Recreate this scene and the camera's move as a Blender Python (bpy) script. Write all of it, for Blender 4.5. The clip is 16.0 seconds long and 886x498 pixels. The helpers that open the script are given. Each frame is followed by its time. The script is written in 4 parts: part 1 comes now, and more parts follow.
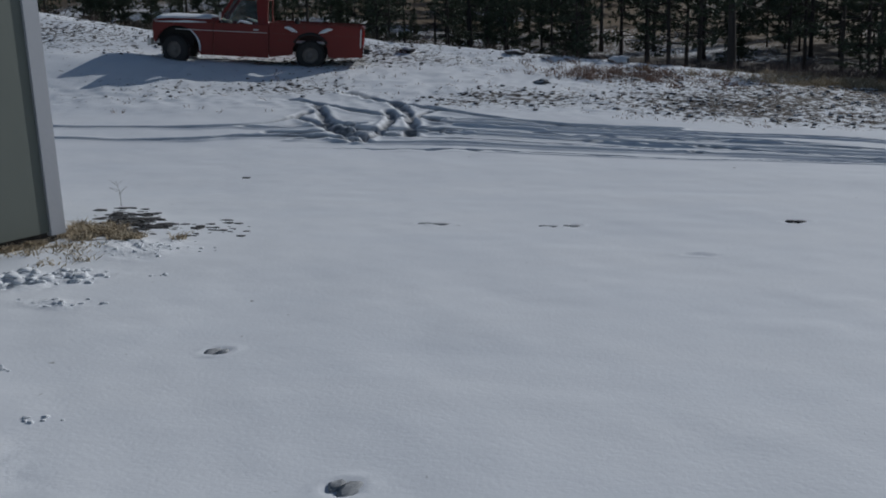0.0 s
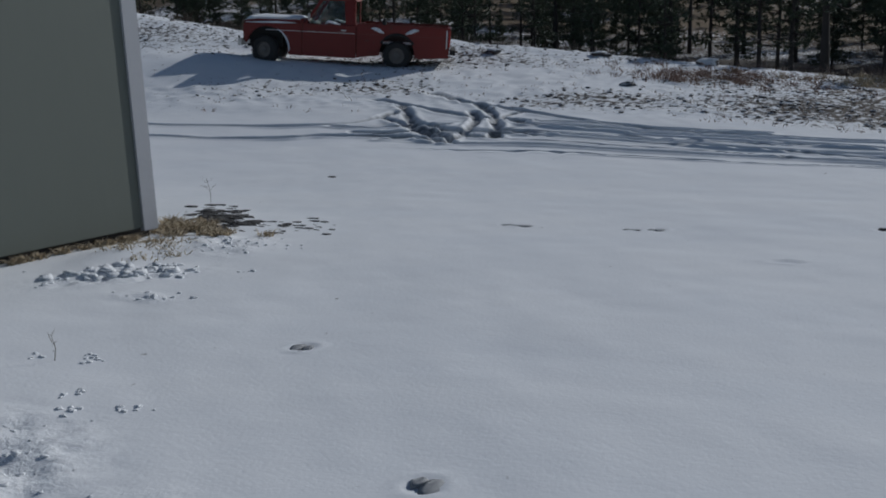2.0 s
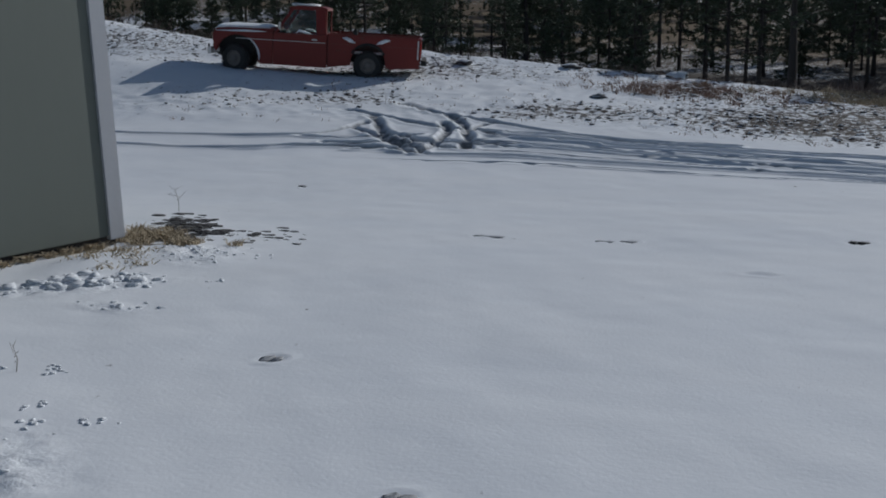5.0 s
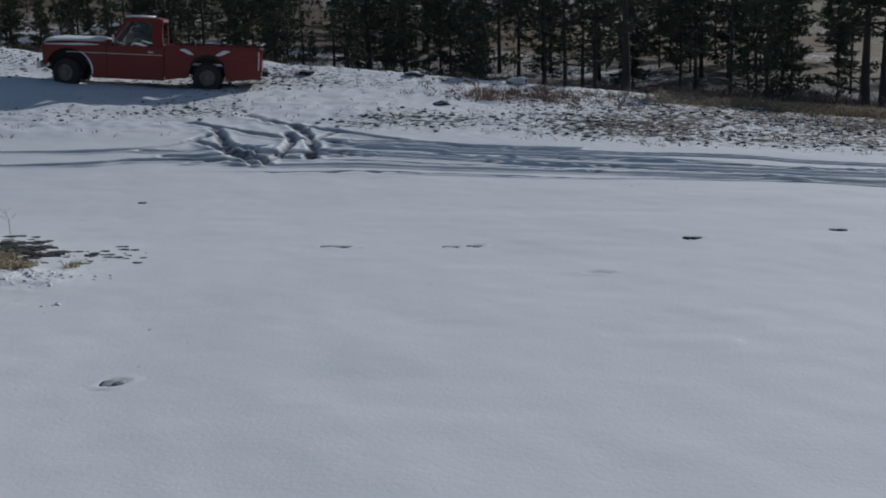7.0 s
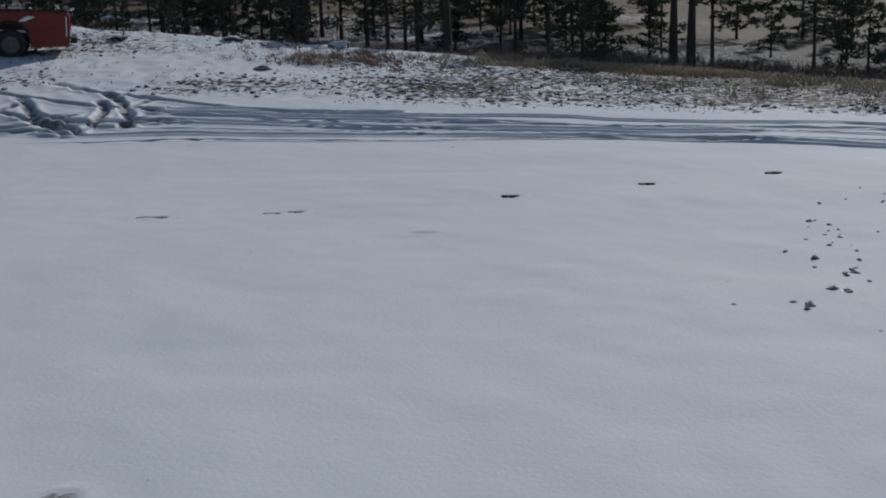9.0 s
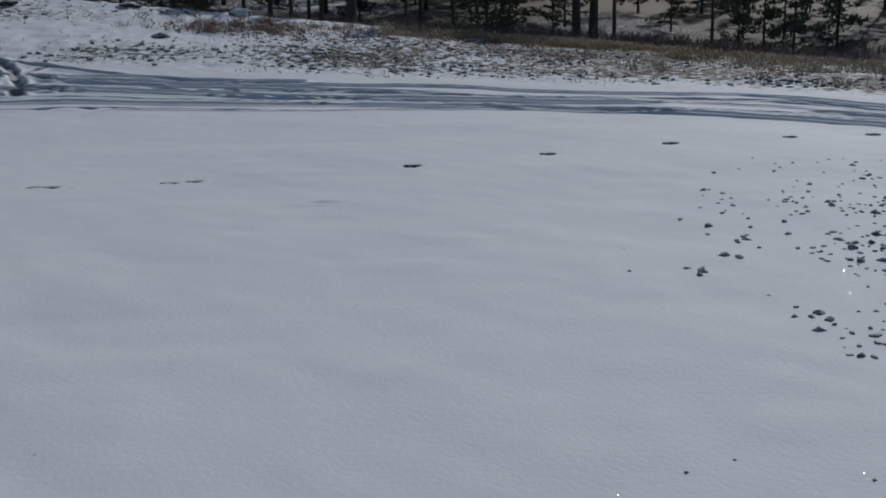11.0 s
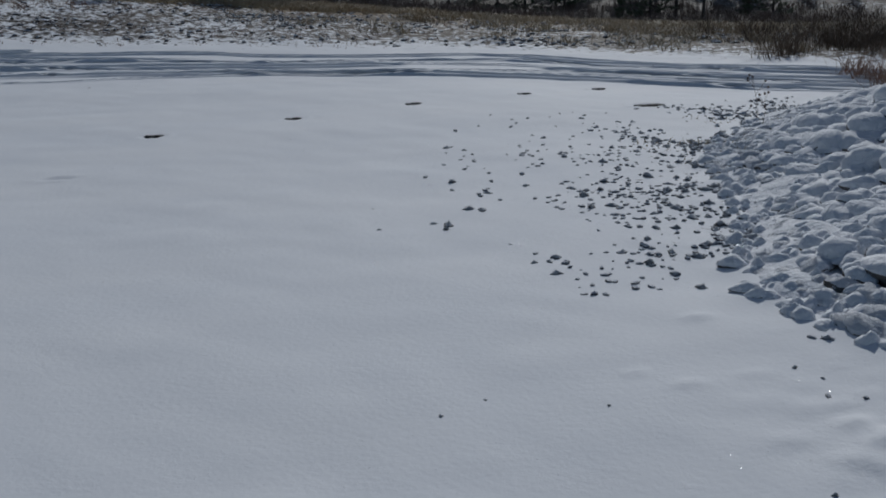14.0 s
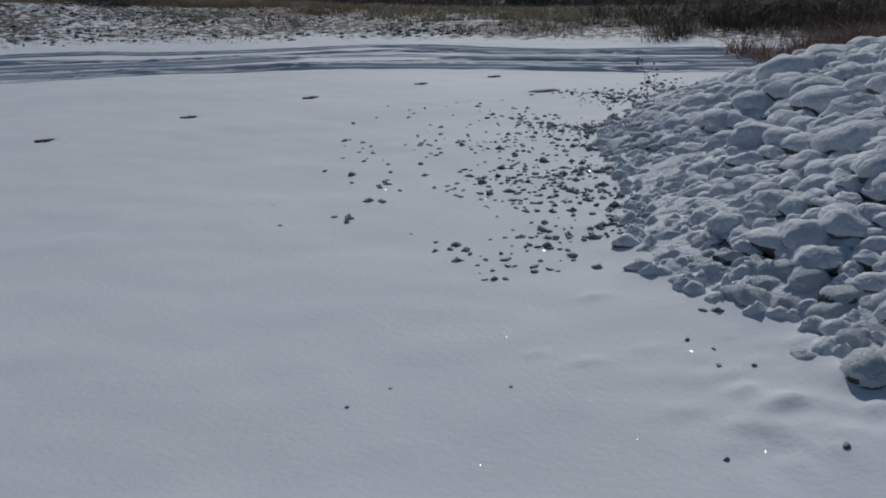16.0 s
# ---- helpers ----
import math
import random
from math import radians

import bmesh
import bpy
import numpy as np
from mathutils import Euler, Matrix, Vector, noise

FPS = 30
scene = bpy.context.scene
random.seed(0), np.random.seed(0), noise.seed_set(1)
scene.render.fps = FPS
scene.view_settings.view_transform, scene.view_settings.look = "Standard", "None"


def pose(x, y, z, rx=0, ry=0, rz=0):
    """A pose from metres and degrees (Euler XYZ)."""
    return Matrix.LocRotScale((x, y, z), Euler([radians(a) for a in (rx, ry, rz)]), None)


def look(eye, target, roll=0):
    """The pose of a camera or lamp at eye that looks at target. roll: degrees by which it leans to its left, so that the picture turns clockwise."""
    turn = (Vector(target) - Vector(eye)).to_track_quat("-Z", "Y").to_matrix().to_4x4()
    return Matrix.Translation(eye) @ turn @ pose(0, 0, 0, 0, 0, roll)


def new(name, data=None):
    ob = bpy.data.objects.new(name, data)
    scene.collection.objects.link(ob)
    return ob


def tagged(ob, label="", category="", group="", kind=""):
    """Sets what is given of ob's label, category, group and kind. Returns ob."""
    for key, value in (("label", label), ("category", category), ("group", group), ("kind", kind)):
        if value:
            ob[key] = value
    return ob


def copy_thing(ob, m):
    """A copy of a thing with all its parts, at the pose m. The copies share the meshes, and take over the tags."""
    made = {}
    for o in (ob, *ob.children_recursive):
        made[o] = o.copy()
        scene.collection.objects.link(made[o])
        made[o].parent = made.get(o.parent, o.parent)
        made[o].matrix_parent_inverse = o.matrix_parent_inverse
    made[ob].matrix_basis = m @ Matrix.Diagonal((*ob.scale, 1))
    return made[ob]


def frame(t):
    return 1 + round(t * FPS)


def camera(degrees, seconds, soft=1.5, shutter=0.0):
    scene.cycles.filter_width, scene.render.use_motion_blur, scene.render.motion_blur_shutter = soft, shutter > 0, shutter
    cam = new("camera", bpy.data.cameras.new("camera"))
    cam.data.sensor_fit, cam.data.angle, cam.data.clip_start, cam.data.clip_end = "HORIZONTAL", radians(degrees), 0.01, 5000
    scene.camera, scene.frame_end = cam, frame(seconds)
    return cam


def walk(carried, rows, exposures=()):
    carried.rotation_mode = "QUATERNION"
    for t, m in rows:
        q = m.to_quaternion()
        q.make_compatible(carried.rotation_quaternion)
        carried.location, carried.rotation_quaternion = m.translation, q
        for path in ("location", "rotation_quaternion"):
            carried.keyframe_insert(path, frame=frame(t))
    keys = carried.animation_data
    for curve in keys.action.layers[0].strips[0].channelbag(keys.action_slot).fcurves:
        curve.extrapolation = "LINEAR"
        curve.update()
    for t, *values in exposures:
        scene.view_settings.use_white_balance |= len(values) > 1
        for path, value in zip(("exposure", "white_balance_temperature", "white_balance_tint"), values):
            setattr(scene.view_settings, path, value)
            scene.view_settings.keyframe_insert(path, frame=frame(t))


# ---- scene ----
cam = camera(45.3, 16.0, soft=1.9)
# seconds, place, and the degrees by which it looks up, leans to its right and turns to its left
ROWS = [
    (0.0, 0.007, -0.010, 1.609, -11.14, 1.43, 17.00),
    (0.5, -0.011, 0.005, 1.618, -10.31, 1.05, 17.47),
    (1.0, 0.015, -0.035, 1.611, -9.99, 1.03, 19.49),
    (1.5, 0.021, -0.048, 1.623, -10.70, 1.52, 20.70),
    (2.0, 0.003, -0.044, 1.619, -11.00, 1.19, 21.46),
    (2.5, -0.012, -0.023, 1.613, -11.67, 0.68, 21.73),
    (3.0, -0.019, -0.012, 1.602, -10.83, 0.56, 21.06),
    (5.5, -0.043, 0.021, 1.602, -10.24, 0.50, 18.74),
    (6.0, -0.031, 0.022, 1.618, -9.92, 1.03, 16.51),
    (6.5, -0.018, 0.034, 1.613, -9.93, 1.35, 14.31),
    (7.0, -0.005, 0.036, 1.604, -10.12, 1.57, 11.66),
    (7.5, -0.003, 0.036, 1.608, -10.58, 1.60, 9.62),
    (8.0, 0.014, 0.032, 1.607, -10.87, 2.01, 7.81),
    (8.5, 0.060, 0.029, 1.601, -11.53, 2.38, 5.69),
    (9.0, 0.080, 0.032, 1.592, -12.29, 2.00, 2.53),
    (9.5, 0.081, 0.047, 1.592, -13.14, 1.45, -0.42),
    (12.0, 0.138, 0.039, 1.554, -14.00, 1.03, -4.72),
    (12.5, 0.120, 0.019, 1.562, -13.86, 0.78, -7.99),
    (13.0, 0.103, 0.002, 1.563, -14.72, 0.80, -11.78),
    (13.5, 0.126, 0.001, 1.561, -15.72, 1.06, -13.47),
    (14.0, 0.131, -0.020, 1.567, -16.07, 1.21, -16.15),
    (14.5, 0.139, -0.029, 1.562, -16.02, 1.14, -17.62),
    (15.0, 0.139, -0.049, 1.574, -16.28, 1.56, -19.25),
    (15.5, 0.144, -0.060, 1.566, -16.97, 1.87, -20.16),
    (16.0, 0.149, -0.077, 1.579, -16.73, 2.47, -21.31),
]
walk(cam, [(t, pose(x, y, z, 90 + up, 0, turn) @ pose(0, 0, 0, 0, 0, -lean)) for t, x, y, z, up, lean, turn in ROWS],
     [(0.0, -0.58, 5950, 8), (2.5, -0.59, 5950, 8), (5.5, -0.50, 5950, 8), (9.5, -0.50, 5950, 8), (12.0, -0.65, 5950, 8), (16.0, -0.66, 5950, 8)])

# ---- light ----
SUN_AZ, SUN_EL = radians(29), radians(27)          # from the +y axis towards +x
world = bpy.data.worlds.new("sky")
scene.world = world
world.use_nodes = True
wn = world.node_tree.nodes
sky = wn.new("ShaderNodeTexSky")
sky.sky_type = "NISHITA"
sky.sun_disc = False
sky.sun_elevation, sky.sun_rotation = SUN_EL, SUN_AZ
wn["Background"].inputs["Strength"].default_value = 0.056
world.node_tree.links.new(sky.outputs[0], wn["Background"].inputs["Color"])
sun = new("sun", bpy.data.lights.new("sun", "SUN"))
sun.data.energy, sun.data.angle, sun.data.color = 3.2, radians(0.53), (1.0, 0.95, 0.88)
to_sun = Vector((math.sin(SUN_AZ) * math.cos(SUN_EL), math.cos(SUN_AZ) * math.cos(SUN_EL), math.sin(SUN_EL)))
sun.matrix_world = look(to_sun * 60, (0, 0, 0))


# ---- materials ----
def material(name):
    m = bpy.data.materials.new(name)
    m.use_nodes = True
    return m, m.node_tree.nodes, m.node_tree.links, m.node_tree.nodes["Principled BSDF"]


def noise_node(m, scale, detail=4.0, rough=0.55, stretch=None, own=True):
    """Noise over the object's own coordinates (or the world's), in metres."""
    n, l = m.node_tree.nodes, m.node_tree.links
    if own:
        src = n.new("ShaderNodeTexCoord").outputs["Object"]
    else:
        src = n.new("ShaderNodeNewGeometry").outputs["Position"]
    if stretch:
        mp = n.new("ShaderNodeMapping")
        mp.inputs["Scale"].default_value = stretch
        l.new(src, mp.inputs["Vector"])
        src = mp.outputs[0]
    t = n.new("ShaderNodeTexNoise")
    t.inputs["Scale"].default_value, t.inputs["Detail"].default_value, t.inputs["Roughness"].default_value = scale, detail, rough
    l.new(src, t.inputs["Vector"])
    return t.outputs["Fac"]


def ramp(m, fac, stops):
    n, l = m.node_tree.nodes, m.node_tree.links
    r = n.new("ShaderNodeValToRGB")
    el = r.color_ramp.elements
    while len(el) < len(stops):
        el.new(0.5)
    for e, (p, c) in zip(el, stops):
        e.position, e.color = p, (*c, 1) if len(c) == 3 else c
    l.new(fac, r.inputs[0])
    return r.outputs[0]


def grey(a):
    return (a, a, a)


def mixed(m, fac, a, b):
    n, l = m.node_tree.nodes, m.node_tree.links
    x = n.new("ShaderNodeMix")
    x.data_type = "RGBA"
    for sock, v in ((x.inputs[0], fac), (x.inputs[6], a), (x.inputs[7], b)):
        if isinstance(v, (tuple, float, int)):
            sock.default_value = (*v, 1) if isinstance(v, tuple) else v
        else:
            l.new(v, sock)
    return x.outputs[2]


def sums(m, op, a, b):
    n, l = m.node_tree.nodes, m.node_tree.links
    x = n.new("ShaderNodeMath")
    x.operation = op
    for sock, v in zip(x.inputs, (a, b)):
        if isinstance(v, (float, int)):
            sock.default_value = v
        else:
            l.new(v, sock)
    return x.outputs[0]


def bump(m, height, strength, distance):
    n, l = m.node_tree.nodes, m.node_tree.links
    b = n.new("ShaderNodeBump")
    b.inputs["Strength"].default_value, b.inputs["Distance"].default_value = strength, distance
    l.new(height, b.inputs["Height"])
    l.new(b.outputs[0], n["Principled BSDF"].inputs["Normal"])


def plain(name, dark, light, scale, rough=0.7, metal=0.0, relief=0.3, stretch=None, spots=None):
    """A surface that goes between two colours at two scales, with fine relief."""
    m, n, l, p = material(name)
    big, fine = noise_node(m, scale, stretch=stretch), noise_node(m, scale * 9, stretch=stretch)
    col = mixed(m, sums(m, "ADD", sums(m, "MULTIPLY", big, 0.65), sums(m, "MULTIPLY", fine, 0.35)), dark, light)
    if spots:
        colour, low, high, size = spots
        col = mixed(m, ramp(m, noise_node(m, size, 6, 0.65), [(low, grey(0)), (high, grey(1))]), col, colour)
    l.new(col, p.inputs["Base Color"])
    p.inputs["Roughness"].default_value, p.inputs["Metallic"].default_value = rough, metal
    bump(m, fine, relief, 0.01)
    return m


def attribute(m, name):
    a = m.node_tree.nodes.new("ShaderNodeAttribute")
    a.attribute_name = name
    return a.outputs["Fac"]


SNOW_DARK, SNOW_LIGHT = (0.74, 0.77, 0.82), (0.86, 0.87, 0.89)


def ground_material():
    m, n, l, p = material("snowy_ground")
    drift = noise_node(m, 0.55, 3, 0.5, (1, 1.6, 1))
    grain = noise_node(m, 38, 3, 0.6)
    lumps = noise_node(m, 5.5, 5, 0.6)
    snow = mixed(m, drift, SNOW_DARK, SNOW_LIGHT)
    # bare soil, gravel and stubble that stand out of thin snow
    clods = noise_node(m, 7.5, 5, 0.62, (1, 0.8, 1))
    earth = mixed(m, noise_node(m, 23, 4), (0.032, 0.029, 0.028), (0.13, 0.11, 0.095))
    straw = mixed(m, noise_node(m, 1.3, 3), (0.16, 0.10, 0.06), (0.30, 0.23, 0.13))
    earth = mixed(m, attribute(m, "straw"), earth, straw)
    bare = sums(m, "ADD", sums(m, "MULTIPLY", attribute(m, "bare"), 0.74), clods)
    bare = ramp(m, bare, [(0.705, grey(0)), (0.79, grey(1))])
    snow_col = mixed(m, bare, snow, earth)
    # ruts pressed to grey slush, gravel showing; their shade is in the colour
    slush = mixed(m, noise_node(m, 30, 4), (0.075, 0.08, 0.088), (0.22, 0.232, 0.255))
    slush_shade = sums(m, "MULTIPLY", attribute(m, "rut"), ramp(m, noise_node(m, 2.2, 4, 0.6, (1, 3, 1)), [(0.3, grey(0.45)), (0.6, grey(1))]))
    l.new(mixed(m, slush_shade, snow_col, slush), p.inputs["Base Color"])
    p.inputs["Roughness"].default_value = 0.8
    p.inputs["Specular IOR Level"].default_value = 0.10
    h = sums(m, "ADD", sums(m, "MULTIPLY", grain, 0.05), sums(m, "MULTIPLY", lumps, sums(m, "ADD", sums(m, "MULTIPLY", attribute(m, "bare"), 1.6), 0.08)))
    h = sums(m, "ADD", h, sums(m, "MULTIPLY", attribute(m, "crust"), noise_node(m, 15, 6, 0.65)))
    bump(m, h, 0.7, 0.05)
    return m


def snow_material():
    m, n, l, p = material("snow")
    col = mixed(m, noise_node(m, 3), SNOW_DARK, SNOW_LIGHT)
    l.new(col, p.inputs["Base Color"])
    p.inputs["Roughness"].default_value, p.inputs["Specular IOR Level"].default_value = 0.9, 0.05
    bump(m, noise_node(m, 40, 4), 0.4, 0.01)
    return m


def capped_material(name, dark, light, low, high, scale=6, shed=0.0):
    """Stone with snow lying on all that faces up."""
    m, n, l, p = material(name)
    geo = n.new("ShaderNodeNewGeometry")
    sep = n.new("ShaderNodeSeparateXYZ")
    l.new(geo.outputs["Normal"], sep.inputs[0])
    up = sums(m, "ADD", sep.outputs["Z"], sums(m, "MULTIPLY", sums(m, "SUBTRACT", noise_node(m, scale, 5, 0.6), 0.5), 0.9))
    tone = n.new("ShaderNodeObjectInfo")
    up = sums(m, "SUBTRACT", up, sums(m, "MULTIPLY", sums(m, "GREATER_THAN", tone.outputs["Random"], 0.955), shed))
    stone = mixed(m, noise_node(m, scale * 3, 5), dark, light)
    stone = mixed(m, sums(m, "MULTIPLY", tone.outputs["Random"], 0.5), stone, (0.15, 0.13, 0.12))
    snow = mixed(m, noise_node(m, 2), SNOW_DARK, SNOW_LIGHT)
    l.new(mixed(m, ramp(m, up, [(low, grey(0)), (high, grey(1))]), stone, snow), p.inputs["Base Color"])
    p.inputs["Roughness"].default_value, p.inputs["Specular IOR Level"].default_value = 0.9, 0.08
    bump(m, sums(m, "ADD", noise_node(m, scale * 5, 4), sums(m, "MULTIPLY", noise_node(m, scale * 1.2, 4), 2.5)), 0.6, 0.025)
    return m


GROUND = ground_material()
SNOW = snow_material()
BOULDER = capped_material("snow_covered_boulder", (0.08, 0.078, 0.078), (0.22, 0.205, 0.195), -1.15, -0.75, 6, 0.6)
STONE = capped_material("snow_dusted_stone", (0.075, 0.075, 0.08), (0.22, 0.217, 0.22), 0.30, 0.88, 30)
CLOD = capped_material("snow_dusted_clod", (0.075, 0.066, 0.06), (0.21, 0.18, 0.16), 0.30, 0.85, 20)
SIDING = plain("painted_siding", (0.125, 0.142, 0.125), (0.148, 0.166, 0.145), 0.8, 0.6, relief=0.12, stretch=(1, 1, 0.25))
TRIM = plain("painted_trim", (0.37, 0.38, 0.41), (0.45, 0.46, 0.49), 2.5, 0.55, relief=0.1)
SHADE_GAP = plain("shade_gap_dark", (0.02, 0.018, 0.016), (0.06, 0.05, 0.045), 3)
ROOFING = plain("brown_roofing", (0.10, 0.08, 0.07), (0.17, 0.14, 0.12), 4, 0.85)
RED = plain("faded_red_paint", (0.13, 0.007, 0.004), (0.20, 0.014, 0.009), 1.7, 0.5, relief=0.03, spots=((0.11, 0.028, 0.02), 0.60, 0.72, 5))
RED_DULL = plain("dull_red_paint", (0.13, 0.02, 0.014), (0.19, 0.04, 0.03), 3, 0.6, relief=0.05)
CHROME = plain("old_chrome", (0.45, 0.45, 0.46), (0.62, 0.62, 0.63), 6, 0.32, 0.9, relief=0.05)
PALE = plain("pale_paint", (0.62, 0.60, 0.58), (0.75, 0.74, 0.72), 6, 0.5, relief=0.05)
BLACK = plain("black_underbody", (0.012, 0.012, 0.012), (0.03, 0.03, 0.03), 5, 0.8)
RUBBER = plain("tyre_rubber", (0.018, 0.018, 0.019), (0.04, 0.04, 0.04), 8, 0.85)
RIM = plain("dusty_wheel_rim", (0.10, 0.09, 0.085), (0.22, 0.20, 0.18), 7, 0.6)
LENS = plain("red_lens", (0.45, 0.02, 0.015), (0.55, 0.04, 0.03), 9, 0.2, relief=0.02)
BARK = plain("pine_bark", (0.04, 0.035, 0.034), (0.10, 0.085, 0.075), 5, 0.9, relief=0.8, stretch=(1, 1, 0.2))
NEEDLES = plain("pine_needles", (0.05, 0.066, 0.043), (0.125, 0.15, 0.09), 1.6, 0.7, relief=0.0)
STRAW = plain("dry_grass", (0.32, 0.25, 0.165), (0.56, 0.47, 0.33), 3, 0.8, relief=0.0)
RUST_BRUSH = plain("rusty_brown_brush", (0.17, 0.10, 0.075), (0.38, 0.26, 0.20), 3, 0.85, relief=0.0)
SOIL = plain("dark_wet_soil", (0.035, 0.033, 0.033), (0.11, 0.105, 0.105), 12, 0.9, relief=0.6)
PRINT_GREY = plain("grey_print", (0.24, 0.25, 0.265), (0.37, 0.38, 0.40), 9, 0.8)
TWIG = plain("brown_twig", (0.085, 0.062, 0.055), (0.21, 0.155, 0.13), 6, 0.85, relief=0.0)


def glass_material():
    m, n, l, p = material("window_glass")
    p.inputs["Base Color"].default_value = (0.75, 0.82, 0.8, 1)
    p.inputs["Roughness"].default_value, p.inputs["Transmission Weight"].default_value, p.inputs["IOR"].default_value = 0.03, 1.0, 1.45
    return m


GLASS = glass_material()


# ---- tools ----
def mesh_of(name, bm, mat, smooth=False):
    me = bpy.data.meshes.new(name)
    bm.normal_update()
    bm.to_mesh(me)
    bm.free()
    me.materials.append(mat)
    if smooth:
        for f in me.polygons:
            f.use_smooth = True
    return me


def part(name, bm, mat, parent, label="", smooth=False):
    ob = new(name, mesh_of(name, bm, mat, smooth))
    ob.parent = parent
    return tagged(ob, label)


def thing(name, m, label, category, group="", kind=""):
    ob = new(name)
    ob.matrix_world = m
    return tagged(ob, label, category, group, kind)


def box(bm, lo, hi, bevel=0.0, m=None):
    ret = bmesh.ops.create_cube(bm, size=1)["verts"]
    for v in ret:
        v.co = Vector([lo[i] + (v.co[i] + 0.5) * (hi[i] - lo[i]) for i in range(3)])
    if bevel:
        edges = list({e for v in ret for e in v.link_edges})
        ret = [g for g in bmesh.ops.bevel(bm, geom=edges, offset=bevel, segments=2, affect="EDGES")["verts"]]
    if m is not None:
        bmesh.ops.transform(bm, matrix=m, verts=ret)
    return bm


def slab(bm, outline, y0, y1, bevel=0.0):
    """A plate with an outline in x and z, from y0 to y1."""
    a = [bm.verts.new((x, y0, z)) for x, z in outline]
    b = [bm.verts.new((x, y1, z)) for x, z in outline]
    n = len(outline)
    faces = [bm.faces.new(a), bm.faces.new(b[::-1])]
    for i in range(n):
        faces.append(bm.faces.new((a[i], b[i], b[(i + 1) % n], a[(i + 1) % n])))
    bmesh.ops.recalc_face_normals(bm, faces=faces)
    if bevel:
        edges = list({e for f in faces[:2] for e in f.edges})
        bmesh.ops.bevel(bm, geom=edges, offset=bevel, segments=2, affect="EDGES")
    bmesh.ops.triangulate(bm, faces=[f for f in bm.faces if len(f.verts) > 4])
    return bm


def tube(bm, points, radii, sides=6):
    rings = []
    for i, (p, r) in enumerate(zip(points, radii)):
        d = (Vector(points[min(i + 1, len(points) - 1)]) - Vector(points[max(i - 1, 0)])).normalized()
        u = d.orthogonal().normalized()
        w = d.cross(u)
        rings.append([bm.verts.new(Vector(p) + r * (math.cos(2 * math.pi * k / sides) * u + math.sin(2 * math.pi * k / sides) * w)) for k in range(sides)])
    for a, b in zip(rings, rings[1:]):
        for k in range(sides):
            bm.faces.new((a[k], a[(k + 1) % sides], b[(k + 1) % sides], b[k]))
    bm.faces.new(rings[-1])
    bm.faces.new(rings[0][::-1])
    return bm


def lattice(seed):
    return np.random.RandomState(seed).rand(256, 256)


LAT = [lattice(s) for s in range(6)]


def value_noise(x, y, size, seed=0):
    """Smooth noise from -1 to 1 with features of that size in metres."""
    x, y = np.asarray(x, float) / size + 91.3, np.asarray(y, float) / size + 57.7
    ix, iy = np.floor(x).astype(int), np.floor(y).astype(int)
    fx, fy = x - ix, y - iy
    fx, fy = fx * fx * (3 - 2 * fx), fy * fy * (3 - 2 * fy)
    g = LAT[seed % 6]
    a, b = g[ix % 256, iy % 256], g[(ix + 1) % 256, iy % 256]
    c, d = g[ix % 256, (iy + 1) % 256], g[(ix + 1) % 256, (iy + 1) % 256]
    return 2 * ((a * (1 - fx) + b * fx) * (1 - fy) + (c * (1 - fx) + d * fx) * fy) - 1


def step(a, b, v):
    t = np.clip((v - a) / (b - a), 0, 1)
    return t * t * (3 - 2 * t)


# ---- the lie of the land ----
def near_edge(x):
    return np.interp(x, [-40, -11, -6.7, -4, -1, 1.4, 4.1, 5.4, 6.6, 7.6, 9.5, 12], [14.8, 14.6, 14.5, 14.5, 13.9, 13.4, 12.15, 11.1, 9.9, 9.2, 7.6, 5])


def far_edge(x):
    return np.interp(x, [-40, -11.8, -8, -4.8, -1.3, 1.6, 4.9, 6.4, 7.7, 8.4, 10.5, 13], [16.3, 16.1, 16.6, 17.3, 16.5, 15.75, 14.6, 13.3, 11.8, 11.1, 8.7, 6])


def lie(x, y):
    """The ground's height without small forms: a level yard, a bank up to a crest, a dip with woods and a far hillside."""
    x, y = np.asarray(x, float), np.asarray(y, float)
    crest = 0.62 - 0.105 * np.clip(x, -22, 16)
    z = crest * np.clip((y - 11 + 1.2 * step(-9, -14, x) * step(17, 21, y)) / 16, 0, 1) ** 1.5
    # the stand levelled under the pickup
    u, v = (x + 11.9) * -0.936 + (y - 22.9) * -0.352, (x + 11.9) * -0.352 + (y - 22.9) * 0.936
    z = z + (1.235 + 0.070 * u + 0.045 * v - z) * np.exp(-(u / 3.0) ** 4 - (v / 1.5) ** 4)
    z = z - 0.30 * np.exp(-((x + 16) / 3.5) ** 2) * step(23.2, 26.5, y)
    z = z + 0.17 * np.exp(-((x + 15.6) / 2.0) ** 2 - ((y - 20.4) / 1.7) ** 2) - 0.08 * np.exp(-((x + 10.8) / 1.8) ** 2 - ((y - 20.4) / 1.3) ** 2)
    left = step(6, -6, x)
    dip = (y - 27) * (0.05 + 0.07 * left)
    z = z - np.where(y > 27, np.minimum(dip, (0.05 + 0.07 * left) * 9), 0)
    z = z + np.clip(y - 40, 0, 30) * 0.075 + np.clip(y - 70, 0, 140) * 0.16
    return z


